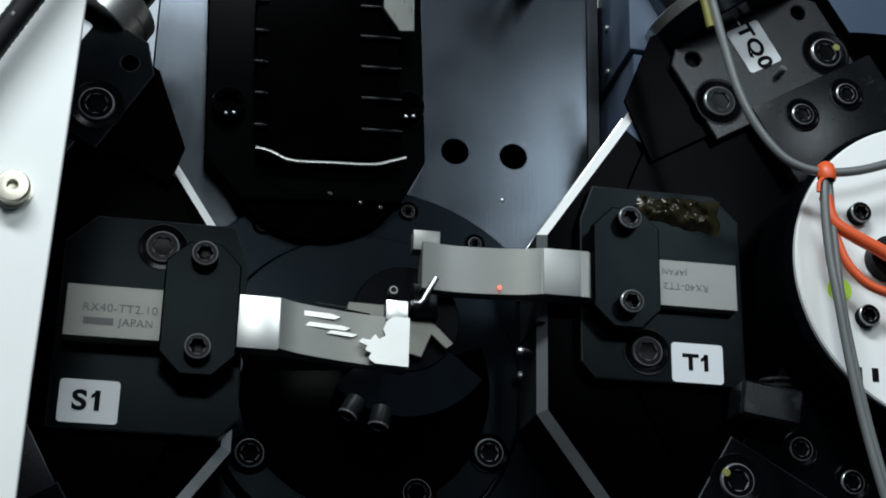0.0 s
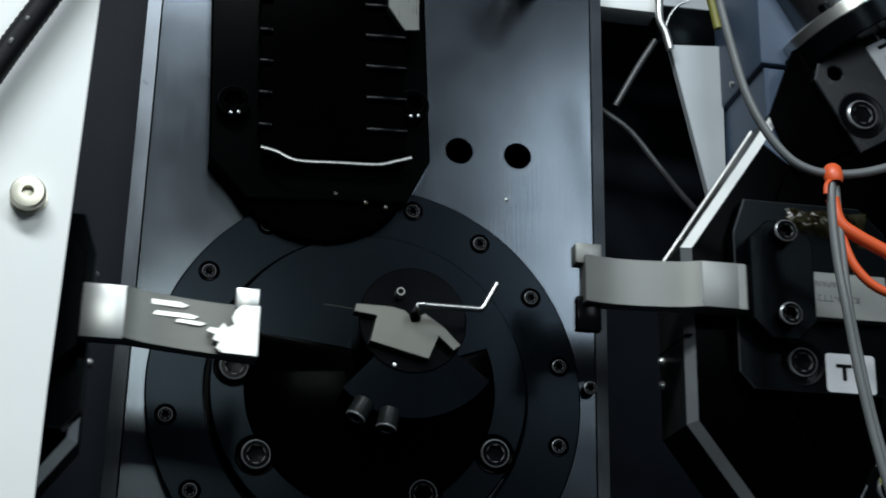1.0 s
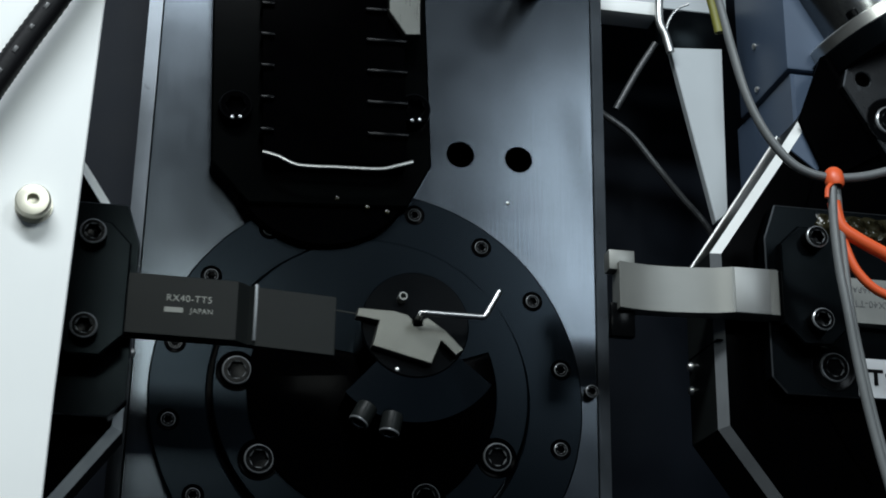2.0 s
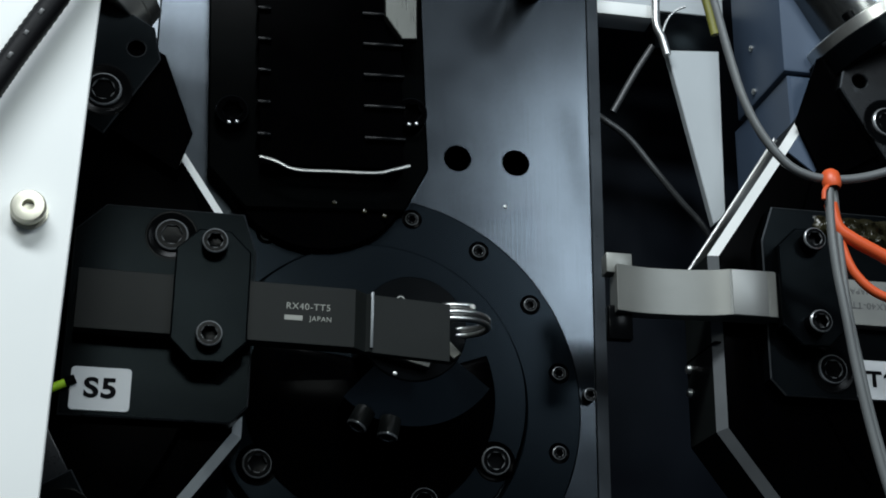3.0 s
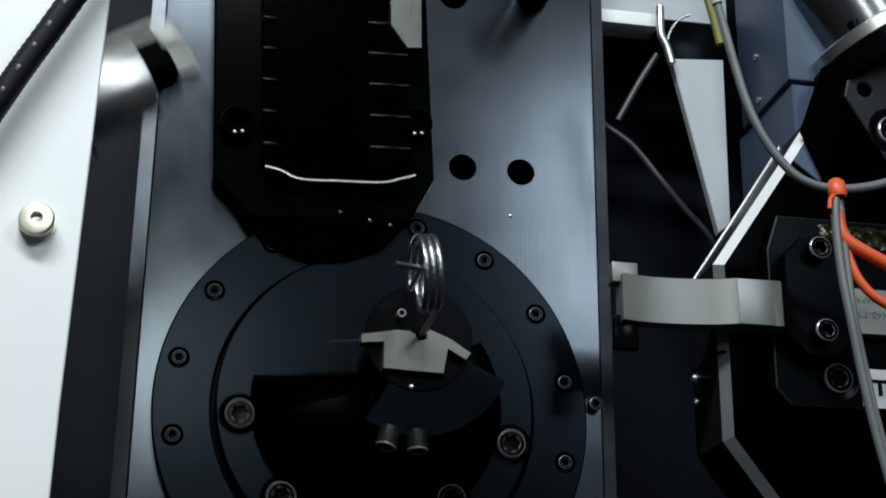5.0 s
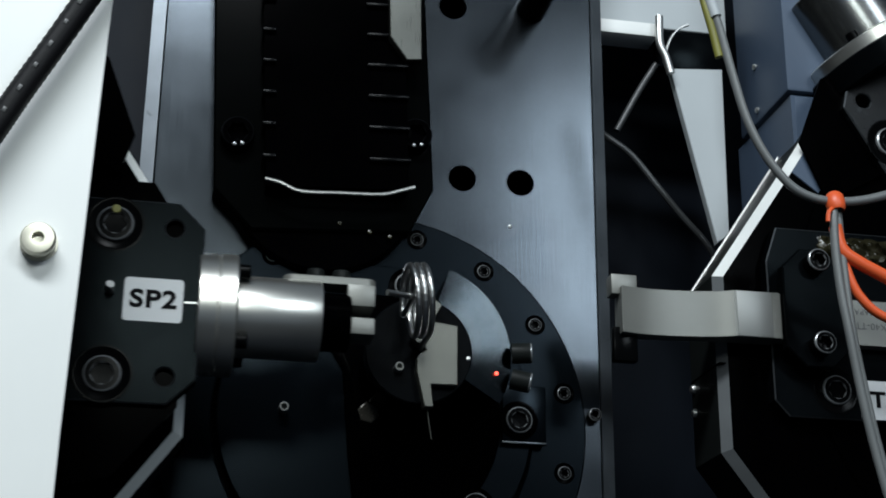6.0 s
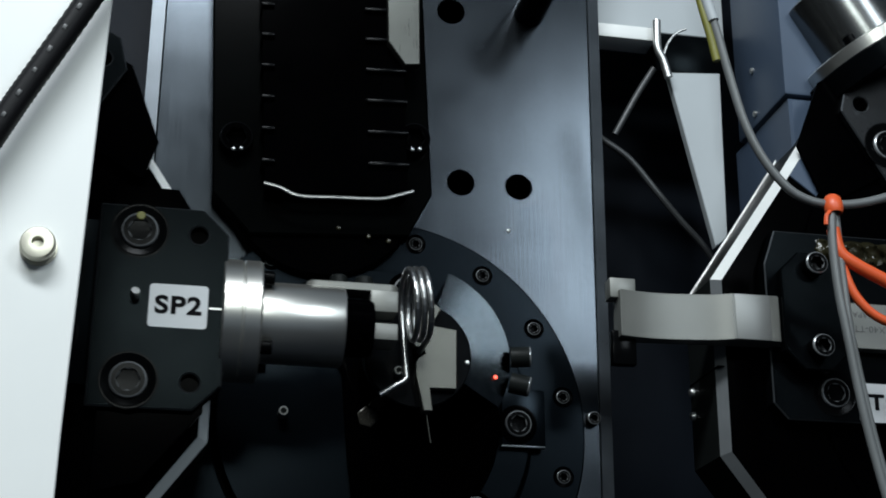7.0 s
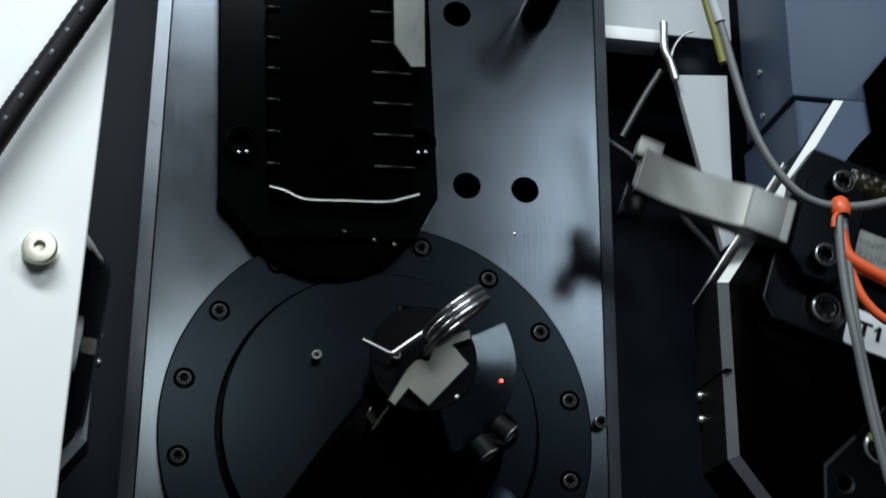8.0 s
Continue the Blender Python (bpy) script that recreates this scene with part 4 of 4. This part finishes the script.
def motions():
    # left turret: seconds, way out in mm, rise in mm, turn in degrees (clockwise)
    left_rows = ((0.0, 1.6, -1.3, 0), (0.1, 1.6, -1.3, 0), (0.2, 5.4, -1.2, 0), (0.3, 8.2, -1.2, 0), (0.4, 6.5, -1.1, 0), (0.5, -5.7, -1.0, 0), (0.6, -19.3, -0.9, 0), (0.7, -33.4, -0.8, 0),
                 (0.8, -47, 0, 0), (0.9, -60, 0, 0), (1.0, -74, 0, 0), (1.1, -87, 0, 1.5), (1.2, -91, 2, 11), (1.3, -92, 3, 31), (1.4, -92, 4, 55), (1.5, -89, 5, 78),
                 (1.6, -84, 6, 104), (1.7, -78, 7, 131), (1.8, -71, 8, 156), (1.9, -64, 9, 174), (2.0, -56, 10, 180), (2.2, -41, 12, 180), (2.5, -16, 13, 180), (2.7, -2, 13, 180), (2.8, 1, 13, 180), (3.0, 1, 13, 180),
                 (3.2, 0, 13, 180), (3.3, -9, 13, 180), (3.4, -22, 13, 180), (3.5, -35, 13, 180), (3.6, -48, 13, 180), (3.8, -74, 13, 180), (4.0, -91, 13, 180), (4.1, -92, 13, 180),
                 (4.7, -92, 14, 180), (4.9, -92, 17, 186), (5.0, -92, 19, 210), (5.1, -92, 21, 234), (5.2, -92, 22, 240), (5.4, -90, 24, 240), (5.6, -76, 25, 240), (5.8, -57, 25, 240), (6.0, -31, 25, 240),
                 (6.2, -13, 25, 240), (6.3, -12, 25, 240), (6.8, -12, 25, 240), (6.9, -13, 25, 240), (7.0, -19, 25, 240), (7.2, -45, 25, 240), (7.4, -68, 25, 240), (7.6, -90, 25, 240),
                 (7.7, -92, 25, 241), (7.8, -91, 25, 256), (7.9, -85, 25, 281), (8.0, -78, 25, 306))
    walk(left, [(t, proud(mm(-346 + 1.165 * u, 0, -40 + 1.05 * w) @ pose(0, 0, 0, 0, a, 0), PROUD_LEFT)) for t, u, w, a in left_rows])
    walk(left_slide, [(t, proud(mm(1.165 * u, 0, 1.05 * w - 16), PROUD_LEFT)) for t, u, w, a in left_rows])
    # right turret
    right_rows = ((0.0, 1.1, -0.9, 0), (0.1, 1.1, -0.9, 0), (0.2, 1, -0.9, 0), (0.3, 1.8, -0.8, 0), (0.4, 6.6, -0.8, 0), (0.5, 16.5, -0.7, 0), (0.6, 29.4, -0.6, 0), (0.7, 42, 0, 0), (0.8, 55, 0, 0),
                  (0.9, 67, 0, 0), (1.0, 78, 0, 0), (1.1, 88, 0, 0), (1.2, 93, 0, 0), (1.3, 94, 0, 0), (4.0, 94, 0, 0), (7.6, 94, 0, 0), (7.7, 94, 0, 0), (7.8, 94, 0, 3.5), (7.9, 94, 0, 10.5), (8.0, 94, 0, 18))
    walk(right, [(t, proud(mm(278 + 1.223 * u, 0, 13 + w) @ pose(0, 0, 0, 0, a, 0), PROUD_RIGHT)) for t, u, w, a in right_rows])
    walk(right_slide, [(t, proud(mm(1.15 * (u - 94), 0, 0), PROUD_RIGHT)) for t, u, w, a in right_rows])
    walk(spot, [(t, mm(x, y, z)) for t, x, y, z in ((0.0, 1.2, -79.4, -24.9), (0.6, 1.2, -79.4, -24.9), (0.7, 14.9, -8, -5.9), (5.4, 14.9, -8, -5.9), (5.5, -3.8, -63.2, -51.7), (8.0, -3.8, -63.2, -51.7))])
    # wire guide and turn plate
    guide_rows = ((0.0, 0), (4.8, 0), (5.0, 12), (5.2, 48), (5.4, 86), (5.6, 102), (5.7, 104), (7.7, 104), (7.8, 96), (7.9, 80), (8.0, 62))
    walk(guide, [(t, proud(mm(WX, 0, WZ) @ pose(0, 0, 0, 0, -a, 0), PROUD_GUIDE)) for t, a in guide_rows])
    walk(turn_plate, [(t, mm(DX, 0, DZ) @ pose(0, 0, 0, 0, -a, 0)) for t, a in guide_rows])
    # spindle of the bright bending head
    spin_rows = ((0.0, 0), (6.2, 0), (6.3, 44), (6.4, 86), (6.5, 116), (6.6, 120), (6.7, 68), (6.8, 14), (6.9, 0), (8.0, 0))
    walk(SPIN_B, [(t, mm(0, -18, 0) @ pose(0, 0, 0, a, 0, 0)) for t, a in spin_rows])
    # the wire turns with its feed head
    # seconds, way forward, rise, turn
    turn_rows = ((0.0, 0, 3, 0), (1.7, 0, 3, 0), (2.6, 0, -5, 0), (3.8, 0, -5, 0), (3.9, 4, -5, 1), (4.0, 14, -5, 5), (4.1, 32, -3, 14), (4.2, 45, 0, 30), (4.3, 45, 0, 48), (4.4, 45, 0, 62), (4.5, 45, 0, 77),
                 (4.6, 45, 0, 92), (4.7, 45, 0, 95), (5.0, 40, 0, 95), (5.5, 18, 0, 95), (5.7, 16, 0, 95), (7.6, 16, 0, 95), (7.7, 16, 0, 76), (7.8, 16, 0, 60), (7.9, 16, 0, 48), (8.0, 16, 0, 38))
    walk(spring, [(t, proud(mm(WX, -f, WZ + dz) @ pose(0, 0, 0, 0, -a, 0), PROUD_GUIDE)) for t, f, dz, a in turn_rows])
    TURNS = 2.75
    plan = [(0.0, 0, 31, 0), (0.1, 0, 30, 0), (0.2, 0, 24, 0), (0.3, 0, 7, 0), (0.4, 0, 0, 0), (2.0, 0, 0, 0)]
    n = 18
    plan += [(2.0 + 1.2 * k / n, TURNS * k / n, 0, 0) for k in range(1, n + 1)]
    plan += [(6.3, TURNS, 0, 0), (6.5, TURNS, 0, 55), (6.7, TURNS, 0, 88), (8.0, TURNS, 0, 88)]
    rows = [[] for _ in wire_pieces]
    for t, w, f, b in plan:
        for k, m in enumerate(wire_frames(w, f, b)):
            rows[k].append((t, m))
    for ob, r in zip(wire_pieces, rows):
        walk(ob, r)


motions()
